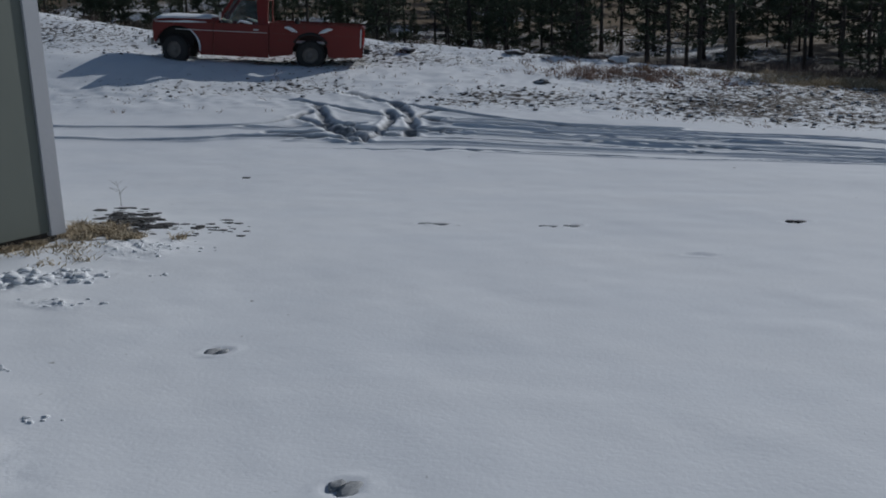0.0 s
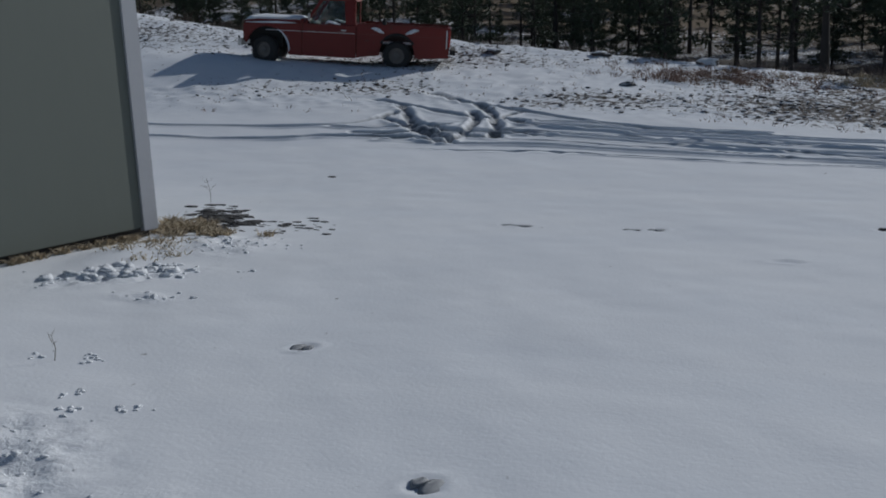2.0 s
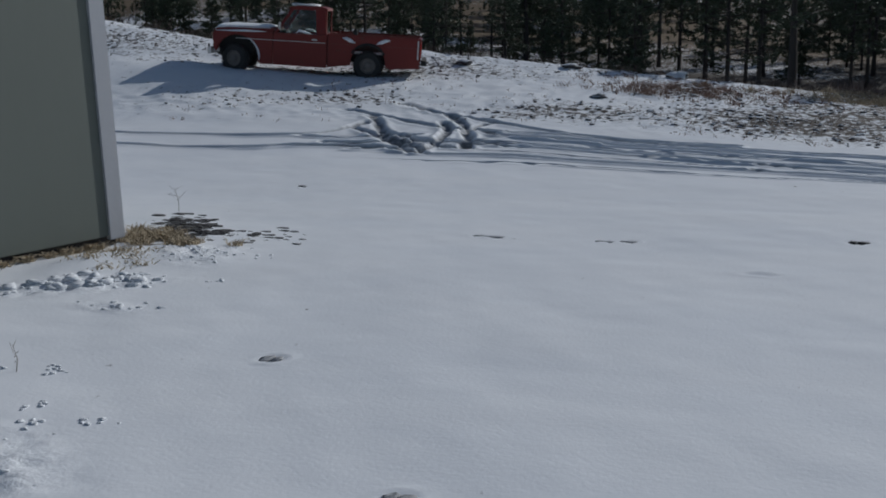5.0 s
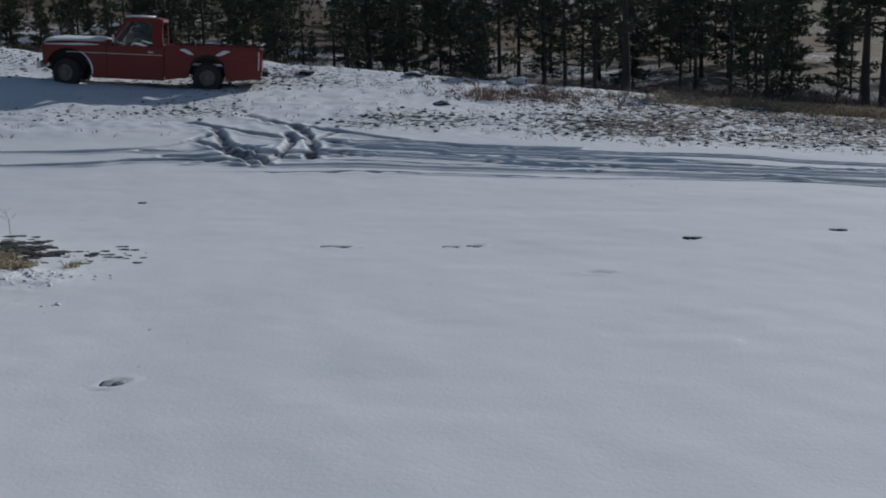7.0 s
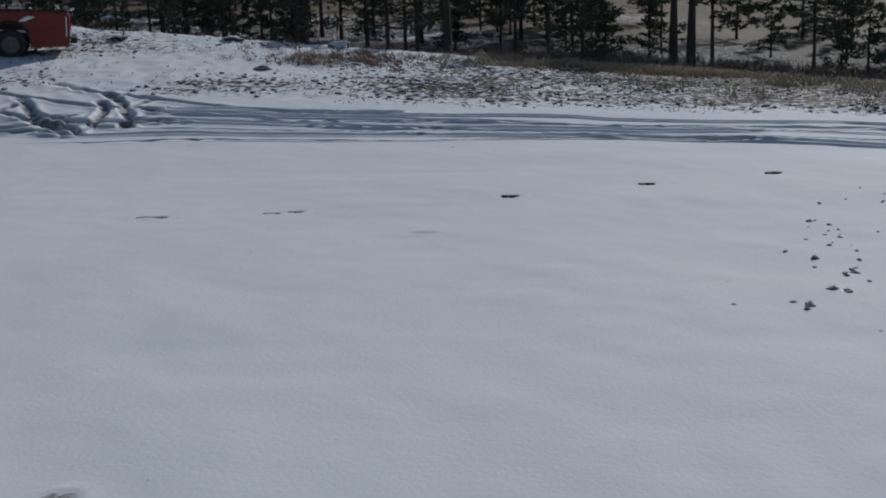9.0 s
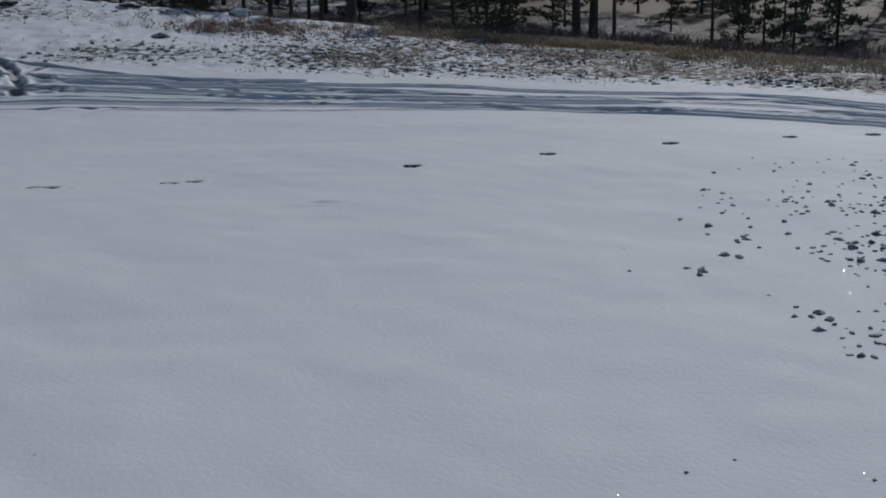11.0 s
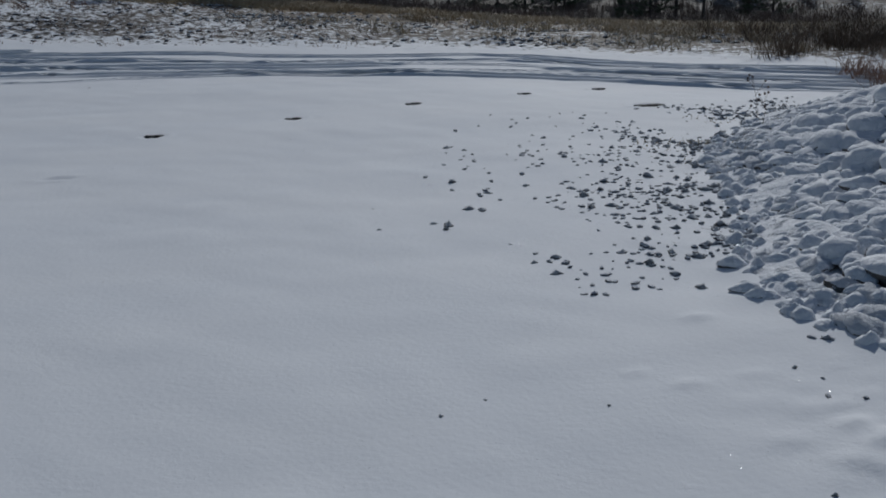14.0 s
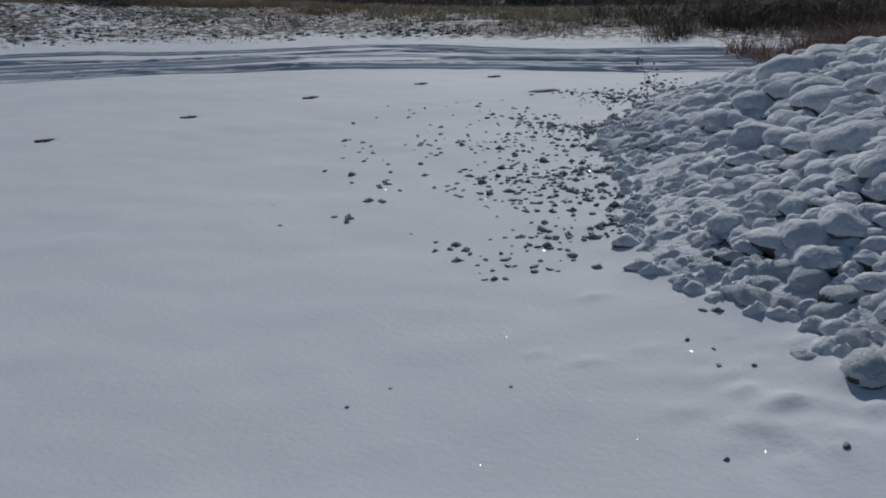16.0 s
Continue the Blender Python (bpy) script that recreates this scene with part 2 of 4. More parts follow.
RUTS = [  # the turning place: short curved tracks
    [(-8.9, 19.1), (-8.0, 18.6), (-7.0, 18.0), (-6.3, 17.5), (-5.2, 17.2)],
    [(-8.1, 18.5), (-7.7, 17.9), (-7.3, 17.1), (-6.8, 16.4), (-6.4, 16.5)],
    [(-8.1, 20.1), (-7.2, 19.4), (-6.4, 18.9), (-5.4, 18.2), (-4.5, 17.6), (-3.6, 17.2), (-1.3, 16.6)],
    [(-6.7, 19.0), (-6.2, 18.2), (-5.9, 17.6), (-5.4, 17.1), (-4.8, 16.8), (-3.4, 16.5)],
    [(-14, 15.7), (-10.6, 15.85), (-9.3, 16.0), (-8.5, 16.2), (-8.0, 16.9), (-7.9, 17.9)],
    [(-14, 14.7), (-10.5, 14.75), (-8.6, 14.8), (-8.0, 15.1), (-6.8, 15.3), (-5.8, 14.9)],
    [(-8.3, 16.1), (-7.6, 16.1), (-6.8, 16.2), (-6.0, 15.4)],
    [(-6.9, 15.0), (-6.2, 15.3), (-5.2, 15.4)],
    [(-5.8, 14.9), (-5.8, 15.7), (-6.1, 17.2), (-6.5, 18.1)],
    [(-5.2, 15.4), (-5.5, 16.5), (-5.8, 17.2), (-5.7, 18.1)],
    [(-7.6, 15.55), (-6.9, 15.6), (-6.3, 15.9), (-5.6, 16.1), (-4.6, 16.0)],
    [(-7.0, 16.7), (-6.4, 16.2), (-5.6, 15.8), (-4.4, 15.9)],
    [(-7.9, 17.2), (-7.2, 16.6), (-6.5, 15.7), (-5.9, 15.3)],
]
PRINTS = [  # trodden marks: place, half width and half depth, and their tone (0 snow, 1 dark, 2 grey)
    (-2.80, 4.95, 0.075, 0.075, 2), (-1.43, 3.37, 0.075, 0.085, 2), (-2.81, 8.94, 0.16, 0.05, 2), (-1.58, 9.05, 0.08, 0.06, 2), (-1.78, 9.00, 0.09, 0.04, 2),
    (0.285, 9.51, 0.10, 0.075, 1), (1.58, 9.99, 0.09, 0.07, 1), (2.855, 10.39, 0.085, 0.07, 1), (4.09, 10.46, 0.09, 0.08, 1), (5.04, 10.69, 0.09, 0.075, 1),
    (4.935, 9.31, 0.15, 0.08, 1), (-6.06, 11.66, 0.05, 0.05, 1), (-0.43, 7.95, 0.12, 0.05, 0),
]


HRND = random.Random(4)
HUMPS = [(2.55 + HRND.gauss(0, 0.28), 2.55 + HRND.gauss(0, 0.5), HRND.uniform(0.02, 0.055)) for _ in range(48)]


def near_lines(x, y, line):
    """The distance of points from a bent line."""
    best = np.full(x.shape, 9.0)
    for (ax, ay), (bx, by) in zip(line, line[1:]):
        dx, dy = bx - ax, by - ay
        t = np.clip(((x - ax) * dx + (y - ay) * dy) / (dx * dx + dy * dy), 0, 1)
        best = np.minimum(best, np.hypot(x - ax - t * dx, y - ay - t * dy))
    return best


def smooth_line(line, n=6):
    """A rounded copy of a bent line."""
    p = [Vector((*a, 0)) for a in line]
    out = []
    for i in range(len(p) - 1):
        a, b, c, d = p[max(i - 1, 0)], p[i], p[i + 1], p[min(i + 2, len(p) - 1)]
        for k in range(n):
            t = k / n
            v = 0.5 * (2 * b + (c - a) * t + (2 * a - 5 * b + 4 * c - d) * t * t + (3 * b - a - 3 * c + d) * t ** 3)
            out.append((v.x, v.y))
    return out + [line[-1]]


def pressed(d, width, depth):
    """A rut's cross-section: a flat-bottomed groove with a low berm on each side."""
    return -depth * step(width * 0.9, width * 0.3, d) + 0.42 * depth * np.exp(-((d - width * 1.05) / (width * 0.38)) ** 2)


PILE = [(3.6, 1.2), (2.95, 2.2), (2.86, 2.75), (2.98, 3.1), (2.90, 3.45), (2.84, 3.95), (2.98, 4.35), (3.30, 4.85), (3.62, 5.4), (3.85, 5.95), (4.12, 6.65), (4.68, 7.4), (5.5, 8.15), (6.5, 8.75), (7.2, 8.8), (8.4, 7.4), (9.6, 4.5), (9.0, 0.5), (6, 0.2)]


def pile_depth(x, y):
    """How far inside the foot of the rock pile a point lies; negative outside."""
    x, y = np.asarray(x, float), np.asarray(y, float)
    d = near_lines(x, y, PILE + PILE[:1])
    inside = np.zeros(x.shape, bool)
    for (ax, ay), (bx, by) in zip(PILE, PILE[1:] + PILE[:1]):
        cross = ((ay > y) != (by > y)) & (x < (bx - ax) * (y - ay) / (by - ay + 1e-9) + ax)
        inside ^= cross
    return np.where(inside, d, -d)


def pile_height(x, y):
    d = pile_depth(x, y)
    return 0.28 * np.clip(d, 0, 3.2) * (1 + 0.12 * value_noise(x, y, 0.9, 2))


def ground_forms(x, y):
    """The small forms of the ground, with the masks of ruts, bare soil and straw."""
    near, far = near_edge(x), far_edge(x)
    z = 0.022 * value_noise(x, y, 2.3, 0) + 0.009 * value_noise(x, y, 0.7, 1) + 0.0035 * value_noise(x, y, 0.22, 3)
    # rut mask: where grooves and churned hollows darken for slush and shade
    rut = np.zeros(x.shape)
    band = (y > 5) & (y < 22) & (x > -22) & (x < 14)
    bx, by = x[band], y[band]
    dz, rm = np.zeros(bx.shape), np.zeros(bx.shape)
    for line in RUTS:
        d = near_lines(bx, by, smooth_line(line)) + 0.025 * value_noise(bx, by, 0.35, 4)
        dz = np.minimum(dz, 0) + np.where(dz > 0, dz, 0) * (d > 0.2) + pressed(d, 0.145, 0.065) * (0.35 + 0.65 * step(-10, -8, bx)) * (1 + 0.4 * value_noise(bx, by, 0.5, 2))
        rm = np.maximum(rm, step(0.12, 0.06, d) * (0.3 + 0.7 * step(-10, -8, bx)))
    # long wheel tracks along the drive, which bends round the yard
    along = step(-7.0, -4.0, bx)
    nx, fx = near_edge(bx), far_edge(bx)
    slope = np.clip(np.gradient(near_edge(np.linspace(-22, 14, 400)), 36 / 399), -1.6, 1.6)
    lean = np.cos(np.arctan(np.interp(bx, np.linspace(-22, 14, 400), slope)))
    for k, (f, w, depth) in enumerate(((0.0, 0.05, 0.04), (0.14, 0.12, 0.06), (0.27, 0.04, 0.03), (0.48, 0.12, 0.06), (0.60, 0.05, 0.035), (0.40, 0.04, 0.03), (0.70, 0.04, 0.03), (0.79, 0.11, 0.06), (0.98, 0.08, 0.05))):
        wander = 0.07 * np.sin(bx * (0.5 + 0.11 * k) + k * 1.7) + 0.03 * np.sin(bx * 1.6 + k * 2.3) + 0.05 * value_noise(bx, by * 0 + k * 5, 1.4, k) + (0.22 * np.sin(bx * 0.31 + k * 2.0) if w < 0.06 else 0.0)
        d = np.abs(by - (nx + (fx - nx) * f + wander)) * lean + 0.02 * value_noise(bx, by, 0.6, k)
        gaps = step(-0.75, -0.25, value_noise(bx * 0.35, by * 0 + k * 7, 0.9, k))
        dz = dz + along * gaps * pressed(d, w, depth * 1.25)
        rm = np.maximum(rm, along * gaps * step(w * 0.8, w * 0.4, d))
    churn = np.exp(-(((bx + 6.3) / 1.5) ** 2 + ((by - 16.2) / 0.9) ** 2))
    dz = dz + churn * (0.03 * value_noise(bx, by, 0.3, 5) + 0.015 * value_noise(bx, by, 0.13, 1))
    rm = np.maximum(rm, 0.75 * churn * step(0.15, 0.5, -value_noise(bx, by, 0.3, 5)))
    z[band] += dz
    rut[band] = rm
    for px, py, wide, deep, dark in PRINTS:
        sel = (np.abs(x - px) < 0.4) & (np.abs(y - py) < 0.4)
        q = np.hypot((x[sel] - px) / wide, (y[sel] - py) / deep)
        z[sel] += -0.010 * step(1.15, 0.85, q + 0.25 * value_noise(x[sel], y[sel], 0.06, 2)) + 0.007 * np.exp(-((q - 1.3) / 0.22) ** 2) * (1 + value_noise(x[sel], y[sel], 0.08, 4))
    # the bank beyond the drive: thin snow over clods and stubble
    bank = step(0.3, 2.6, y - far) * step(-24, -18, x)
    smooth_patch = np.exp(-(((x + 6.4) / 2.6) ** 2 + ((y - 22.6) / 1.5) ** 2)) + np.exp(-(((x + 9) / 3) ** 2 + ((y - 18.2) / 1.2) ** 2)) + 0.55 * np.exp(-(((x + 12) / 3) ** 2 + ((y - 21.3) / 1.2) ** 2))
    bare = bank * np.clip(0.23 + 0.15 * value_noise(x, y, 2.2, 4) + 0.18 * step(-4, 2, x) - 0.30 * np.clip(smooth_patch, 0, 1), 0, 1)
    bare = np.maximum(bare, bank * 0.30 * np.exp(-(((x + 18) / 5) ** 2 + ((y - 24) / 4) ** 2)))
    bare = np.maximum(bare, step(26.5, 30, y) * np.clip(0.46 + 0.16 * step(4, 12, x) + 0.24 * value_noise(x, y, 7, 2), 0, 0.9))
    z = z + bank * step(30, 27, y) * (0.018 * value_noise(x, y, 0.5, 2) + 0.02 * value_noise(x, y, 0.2, 4))
    straw = np.clip(np.exp(-(((x - 4) / 4.5) ** 2 + ((y - 25.3) / 1.3) ** 2)) * 1.3 + np.exp(-(((x - 13) / 6.5) ** 2 + ((y - 22) / 4.5) ** 2)), 0, 1)
    bare = np.maximum(bare, 0.60 * straw)
    rusty = np.exp(-(((x + 3) / 2.0) ** 2 + ((y - 24.3) / 1.5) ** 2))
    bare = np.maximum(bare, 0.40 * rusty)
    straw = np.maximum(straw, step(27, 32, y) * 0.55)
    dip_shade = step(27.2, 29, y) * step(60, 48, y)               # tree shade in the dip, put into the colour as bare ground
    bare = np.maximum(bare, dip_shade * np.clip(0.45 + 0.3 * value_noise(x, y, 3, 1), 0, 1))
    straw = straw * (1 - dip_shade)
    # soil and trodden snow beside the shed, and crusted snow nearer
    shed_soil = 0.5 * np.exp(-((0.71 * (x + 5.75) - 0.70 * (y - 8.65)) / 0.62) ** 2 - ((0.70 * (x + 5.75) + 0.71 * (y - 8.65)) / 0.30) ** 2) + 0.8 * np.exp(-(((x + 5.55) / 0.30) ** 2 + ((y - 7.9) / 0.35) ** 2))
    bare = np.maximum(bare, 0.72 * np.clip(shed_soil, 0, 1))
    crust = np.exp(-((((x + 3.45) / 0.62) ** 2 + ((y - 2.85) / 0.62) ** 2)) ** 1.6) + 1.1 * np.exp(-((0.69 * (x + 4.95) + 0.72 * (y - 6.1)) / 0.42) ** 2 - ((0.72 * (x + 4.95) - 0.69 * (y - 6.1)) / 0.20) ** 2) + 0.7 * np.exp(-(((x + 4.8) / 0.3) ** 2 + ((y - 7.35) / 0.35) ** 2)) + 0.5 * np.exp(-(((x + 4.35) / 0.25) ** 2 + ((y - 5.65) / 0.12) ** 2)) + 0.8 * np.exp(-(((x + 2.25) / 0.26) ** 2 + ((y - 2.85) / 0.13) ** 2))
    z = z + 1.5 * np.clip(crust, 0, 1) * (0.022 * value_noise(x, y, 0.085, 5) + 0.018 * value_noise(x, y, 0.15, 2) + 0.012 * value_noise(x, y, 0.3, 1))
    z = z + 0.07 * np.exp(-(((x + 5.35) / 0.35) ** 2 + ((y - 6.75) / 0.55) ** 2)) + 0.05 * np.exp(-(((x + 4.95) / 0.4) ** 2 + ((y - 7.25) / 0.35) ** 2))
    bare = np.maximum(bare, 0.05 * np.clip(crust, 0, 1))
    crust = np.clip(crust, 0, 1)
    z = z + 0.011 * np.exp(-(((x - 2.35) / 0.42) ** 2 + ((y - 2.4) / 0.55) ** 2)) * value_noise(x, y, 0.095, 0)
    for bx, by, br in HUMPS:                                   # small stones buried under the snow
        sel = (np.abs(x - bx) < 0.3) & (np.abs(y - by) < 0.3)
        q = np.hypot(x[sel] - bx, (y[sel] - by) * 1.3) / br
        z[sel] += br * 0.3 * np.exp(-q ** 2)
    skirt = pile_depth(x, y)                                   # snow banked against the foot of the rocks
    z = z + 0.035 * step(-0.30, 0.05, skirt) * (0.7 + 0.5 * value_noise(x, y, 0.3, 4))
    bare = np.maximum(bare, 0.15 * step(-0.9, 0.1, skirt) * step(4.0, 5.0, y))
    return z, rut, bare, straw, crust


def axis(*stretches):
    out = []
    for a, b, s in stretches:
        out += list(np.arange(a, b - s * 0.5, s))
    return np.array(out + [stretches[-1][1]])


def build_ground():
    xs = axis((-420, -60, 30), (-60, -24, 2.0), (-24, -14, 0.25), (-14, -9.5, 0.075), (-9.5, -6.4, 0.05), (-6.4, -1.0, 0.03), (-1.0, 3.2, 0.05), (3.2, 9.6, 0.032), (9.6, 24, 0.3), (24, 60, 2.0), (60, 420, 30))
    ys = axis((-420, -30, 30), (-30, 0, 1.5), (0, 2.2, 0.2), (2.2, 7.5, 0.03), (7.5, 14.2, 0.045), (14.2, 17.6, 0.024), (17.6, 20, 0.045), (20, 28, 0.11), (28, 60, 0.8), (60, 220, 6), (220, 1000, 60))
    x, y = np.meshgrid(xs, ys)
    fx, fy = x.ravel(), y.ravel()
    # the rows of the sheet follow the drive's two edges where it bends
    near, far = near_edge(fx), far_edge(fx)
    fy = np.where(fy < 4, fy, np.where(fy < 14.5, 4 + (fy - 4) * (near - 4) / 10.5, np.where(fy < 17.3, near + (far - near) * (fy - 14.5) / 2.8,
                  np.where(fy < 27, far + (fy - 17.3) * (27 - far) / 9.7, fy))))
    z, rut, bare, straw, crust = ground_forms(fx, fy)
    fade = step(420, 40, np.hypot(fx, fy))
    z = lie(fx, fy) + z * fade + 1.3 * value_noise(fx, fy, 26, 3) * step(40, 75, fy)
    nx, ny = len(xs), len(ys)
    i = np.arange((ny - 1) * (nx - 1))
    a = (i // (nx - 1)) * nx + i % (nx - 1)
    faces = np.stack([a, a + 1, a + nx + 1, a + nx], 1)
    me = bpy.data.meshes.new("ground")
    me.from_pydata(np.stack([fx, fy, z], 1).tolist(), [], faces.tolist())
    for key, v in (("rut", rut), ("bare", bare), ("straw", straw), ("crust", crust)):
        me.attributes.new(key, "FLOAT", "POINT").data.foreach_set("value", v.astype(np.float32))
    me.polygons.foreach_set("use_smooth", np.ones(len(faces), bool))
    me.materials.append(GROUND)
    return tagged(new("ground", me), "snow-covered yard with wheel tracks, rising to a stubbly bank", "ground", kind="structure")


build_ground()


def floor_at(x, y):
    return float(lie(x, y))


# ---- the shed ----
def build_shed():
    corner, back = Vector((-5.69, 7.60, 0)), Vector((-6.09, 6.14, 0))
    along = (back - corner).normalized()                     # wall that is seen, running towards the camera's side
    turn = math.atan2(along.y, along.x)
    shed = thing("shed", Matrix.Translation(corner) @ Matrix.Rotation(radians(-1.6), 4, Vector((-0.6, 0.8, 0))) @ Matrix.Rotation(turn, 4, "Z"), "grey-green garden shed with a pale corner board, beside dry grass", "shed")
    # local x runs along the seen wall, -y is away from the yard
    L, W, H = 3.6, 2.6, 2.9
    b = bmesh.new()
    box(b, (0.02, -W, 0.10), (L, -0.02, H))
    part("wall", b, SIDING, shed, "grey-green painted siding")
    b = bmesh.new()
    box(b, (-0.012, -0.09, 0.07), (0.140, 0.004, H), 0.004)
    part("corner_board", b, TRIM, shed, "pale painted corner board")
    b = bmesh.new()
    box(b, (-0.014, -W, 0.07), (0.016, -0.094, 0.20), 0.004)
    part("base_trim", b, TRIM, shed)
    b = bmesh.new()
    box(b, (0.145, -0.018, H - 0.16), (L, 0.006, H - 0.002), 0.004)
    part("top_trim", b, TRIM, shed)
    # block whose near-black colour stands in for shade under the wall
    b = bmesh.new()
    box(b, (0.05, -W + 0.05, -0.12), (L - 0.05, -0.05, 0.12))
    part("gap_fill", b, SHADE_GAP, shed, "near-black block filling the shaded gap under the wall")
    b = bmesh.new()
    slab(b, [(-0.25, H - 0.02), (L + 0.25, H - 0.02), (L + 0.25, H + 0.08), (L / 2, H + 0.75), (-0.25, H + 0.08)], -W - 0.2, 0.2, 0.01)
    part("roof", b, ROOFING, shed)
    return shed


build_shed()


# ---- the pickup ----
def wheel_arch(cx, cz, r, n=9, a0=0.0, a1=math.pi):
    return [(cx + r * math.cos(a0 + (a1 - a0) * i / n), cz + r * math.sin(a0 + (a1 - a0) * i / n)) for i in range(n + 1)]


def build_wheel(truck, x, y, side, steer=0.0):
    R, W = 0.375, 0.21
    wheel = new("wheel")
    wheel.parent = truck
    wheel.matrix_local = Matrix.Translation((x, y, R - 0.02)) @ Matrix.Rotation(steer, 4, "Z")
    b = bmesh.new()
    n = 28
    prof = [(0.20, -W / 2 + 0.01), (R - 0.05, -W / 2), (R - 0.012, -W / 2 + 0.03), (R, -W / 4), (R, W / 4), (R - 0.012, W / 2 - 0.03), (R - 0.05, W / 2), (0.20, W / 2 - 0.01)]
    rings = [[b.verts.new((r * math.cos(2 * math.pi * k / n), w, r * math.sin(2 * math.pi * k / n))) for r, w in prof] for k in range(n)]
    for k in range(n):
        for j in range(len(prof) - 1):
            b.faces.new((rings[k][j], rings[k][j + 1], rings[(k + 1) % n][j + 1], rings[(k + 1) % n][j]))
    for k in range(0, n):
        a = 2 * math.pi * (k + 0.5) / n
        box(b, (-0.022, -W / 2 + 0.015, -0.008), (0.022, W / 2 - 0.015, 0.014), 0, Matrix.Rotation(-a + math.pi / 2, 4, "Y") @ Matrix.Translation((0, 0, R)))
    bmesh.ops.recalc_face_normals(b, faces=b.faces)
    part("tyre", b, RUBBER, wheel)
    b = bmesh.new()
    prof = [(0.215, 0.09), (0.205, 0.10), (0.18, 0.05), (0.12, 0.045), (0.075, 0.075), (0.07, 0.11), (0.0, 0.115)]
    rings = [[b.verts.new((max(r, 0.001) * math.cos(2 * math.pi * k / n), side * w, max(r, 0.001) * math.sin(2 * math.pi * k / n))) for r, w in prof] for k in range(n)]
    for k in range(n):
        for j in range(len(prof) - 1):
            b.faces.new((rings[k][j], rings[k][j + 1], rings[(k + 1) % n][j + 1], rings[(k + 1) % n][j]))
    bmesh.ops.recalc_face_normals(b, faces=b.faces)
    part("rim", b, RIM, wheel, "dusty steel rim")


def build_truck():
    """x forward from the front axle, y to the driver's side, z up from the ground."""
    fwd = Vector((-0.936, -0.352, 0.070)).normalized()
    side_up = Vector((-0.352, 0.936, 0.045))
    up = side_up.cross(fwd).normalized()
    up = up if up.z > 0 else -up
    left = up.cross(fwd).normalized()
    K = 0.875                                    # this pickup is a little smaller than the body's drawn sizes
    m = Matrix((fwd, left, up)).transposed().to_4x4() @ Matrix.Scale(K, 4)
    m.translation = Vector((-13.18, 22.49, 1.275))
    truck = thing("pickup_truck", m, "old red pickup truck, snow on hood, parked on bank", "pickup truck")
    HW = 0.97
    WB = 3.48
    # floor frame and underside
    b = bmesh.new()
    for s in (-0.42, 0.42):
        box(b, (-4.7, s - 0.05, 0.40), (0.55, s + 0.05, 0.54), 0.01)
    box(b, (-0.35, -0.65, 0.45), (0.40, 0.65, 0.95))
    box(b, (-4.75, -0.6, 0.50), (-2.2, 0.6, 0.6))
    part("chassis", b, BLACK, truck, "black underbody")
    for x in (0.0, -WB):
        b = bmesh.new()
        tube(b, [(x, -0.75, 0.36), (x, 0.75, 0.36)], [0.055, 0.055], 10)
        part("axle", b, BLACK, truck)
        b = bmesh.new()
        box(b, (x - 0.44, -0.72, 0.45), (x + 0.44, 0.72, 0.92))
        part("wheel_well", b, BLACK, truck)
    # front fenders
    outline = [(0.50, 0.52), (0.56, 0.60), (0.57, 0.98), (0.52, 1.04), (-0.98, 1.08), (-0.98, 0.25), (-0.66, 0.25)] + wheel_arch(-0.06, 0.42, 0.55, 10, math.radians(192), math.radians(12))[0:]
    for s in (1, -1):
        b = bmesh.new()
        slab(b, outline, s * (HW - 0.13), s * HW, 0.018)
        part("fender", b, RED, truck)
    # nose: grille, lamps, bumper
    b = bmesh.new()
    box(b, (0.47, -HW + 0.13, 0.60), (0.545, HW - 0.13, 0.98), 0.01)
    part("nose_panel", b, RED_DULL, truck)
    b = bmesh.new()
    box(b, (0.545, -0.60, 0.66), (0.57, 0.60, 0.92), 0.006)
    grille = part("grille", b, BLACK, truck)
    for k in range(6):
        b = bmesh.new()
        box(b, (0.57, -0.60, 0.675 + 0.043 * k), (0.585, 0.60, 0.690 + 0.043 * k))
        part("grille_bar", b, CHROME, grille)
    for s in (-0.74, 0.74):
        b = bmesh.new()
        tube(b, [(0.54, s, 0.79), (0.575, s, 0.79), (0.59, s, 0.79)], [0.10, 0.095, 0.05], 16)
        part("headlight", b, PALE, truck, "round pale headlight")
    b = bmesh.new()
    slab(b, [(0.62, 0.44), (0.72, 0.46), (0.72, 0.60), (0.62, 0.62)], -0.94, 0.94, 0.02)
    for s in (-0.5, 0.5):
        box(b, (0.45, s - 0.04, 0.48), (0.64, s + 0.04, 0.56))
    part("front_bumper", b, CHROME, truck, "weathered front bumper")
    for s in (-0.62, 0.62):
        b = bmesh.new()
        box(b, (0.72, s - 0.03, 0.42), (0.76, s + 0.03, 0.68), 0.008)
        part("bumper_guard", b, BLACK, truck)
    # hood
    b = bmesh.new()
    slab(b, [(0.55, 1.02), (0.57, 1.06), (0.50, 1.14), (0.2, 1.175), (-1.02, 1.20), (-1.02, 1.05)], -HW + 0.10, HW - 0.10, 0.03)
    hood = part("hood", b, RED, truck)
    # snow lying on the hood: a lumpy sheet with a rounded rim
    b = bmesh.new()
    nx, ny = 26, 22
    grid = []
    for i in range(nx + 1):
        row = []
        for j in range(ny + 1):
            u, v = i / nx, j / ny
            x, y = 0.53 - 1.45 * u, (-1 + 2 * v) * (HW - 0.12)
            edge = min(1, 6 * min(u, 1 - u, v, 1 - v) + 0.02)
            base = 1.14 + (0.2 - x) * 0.022 if x < 0.45 else 1.13 - (x - 0.45) * 0.7
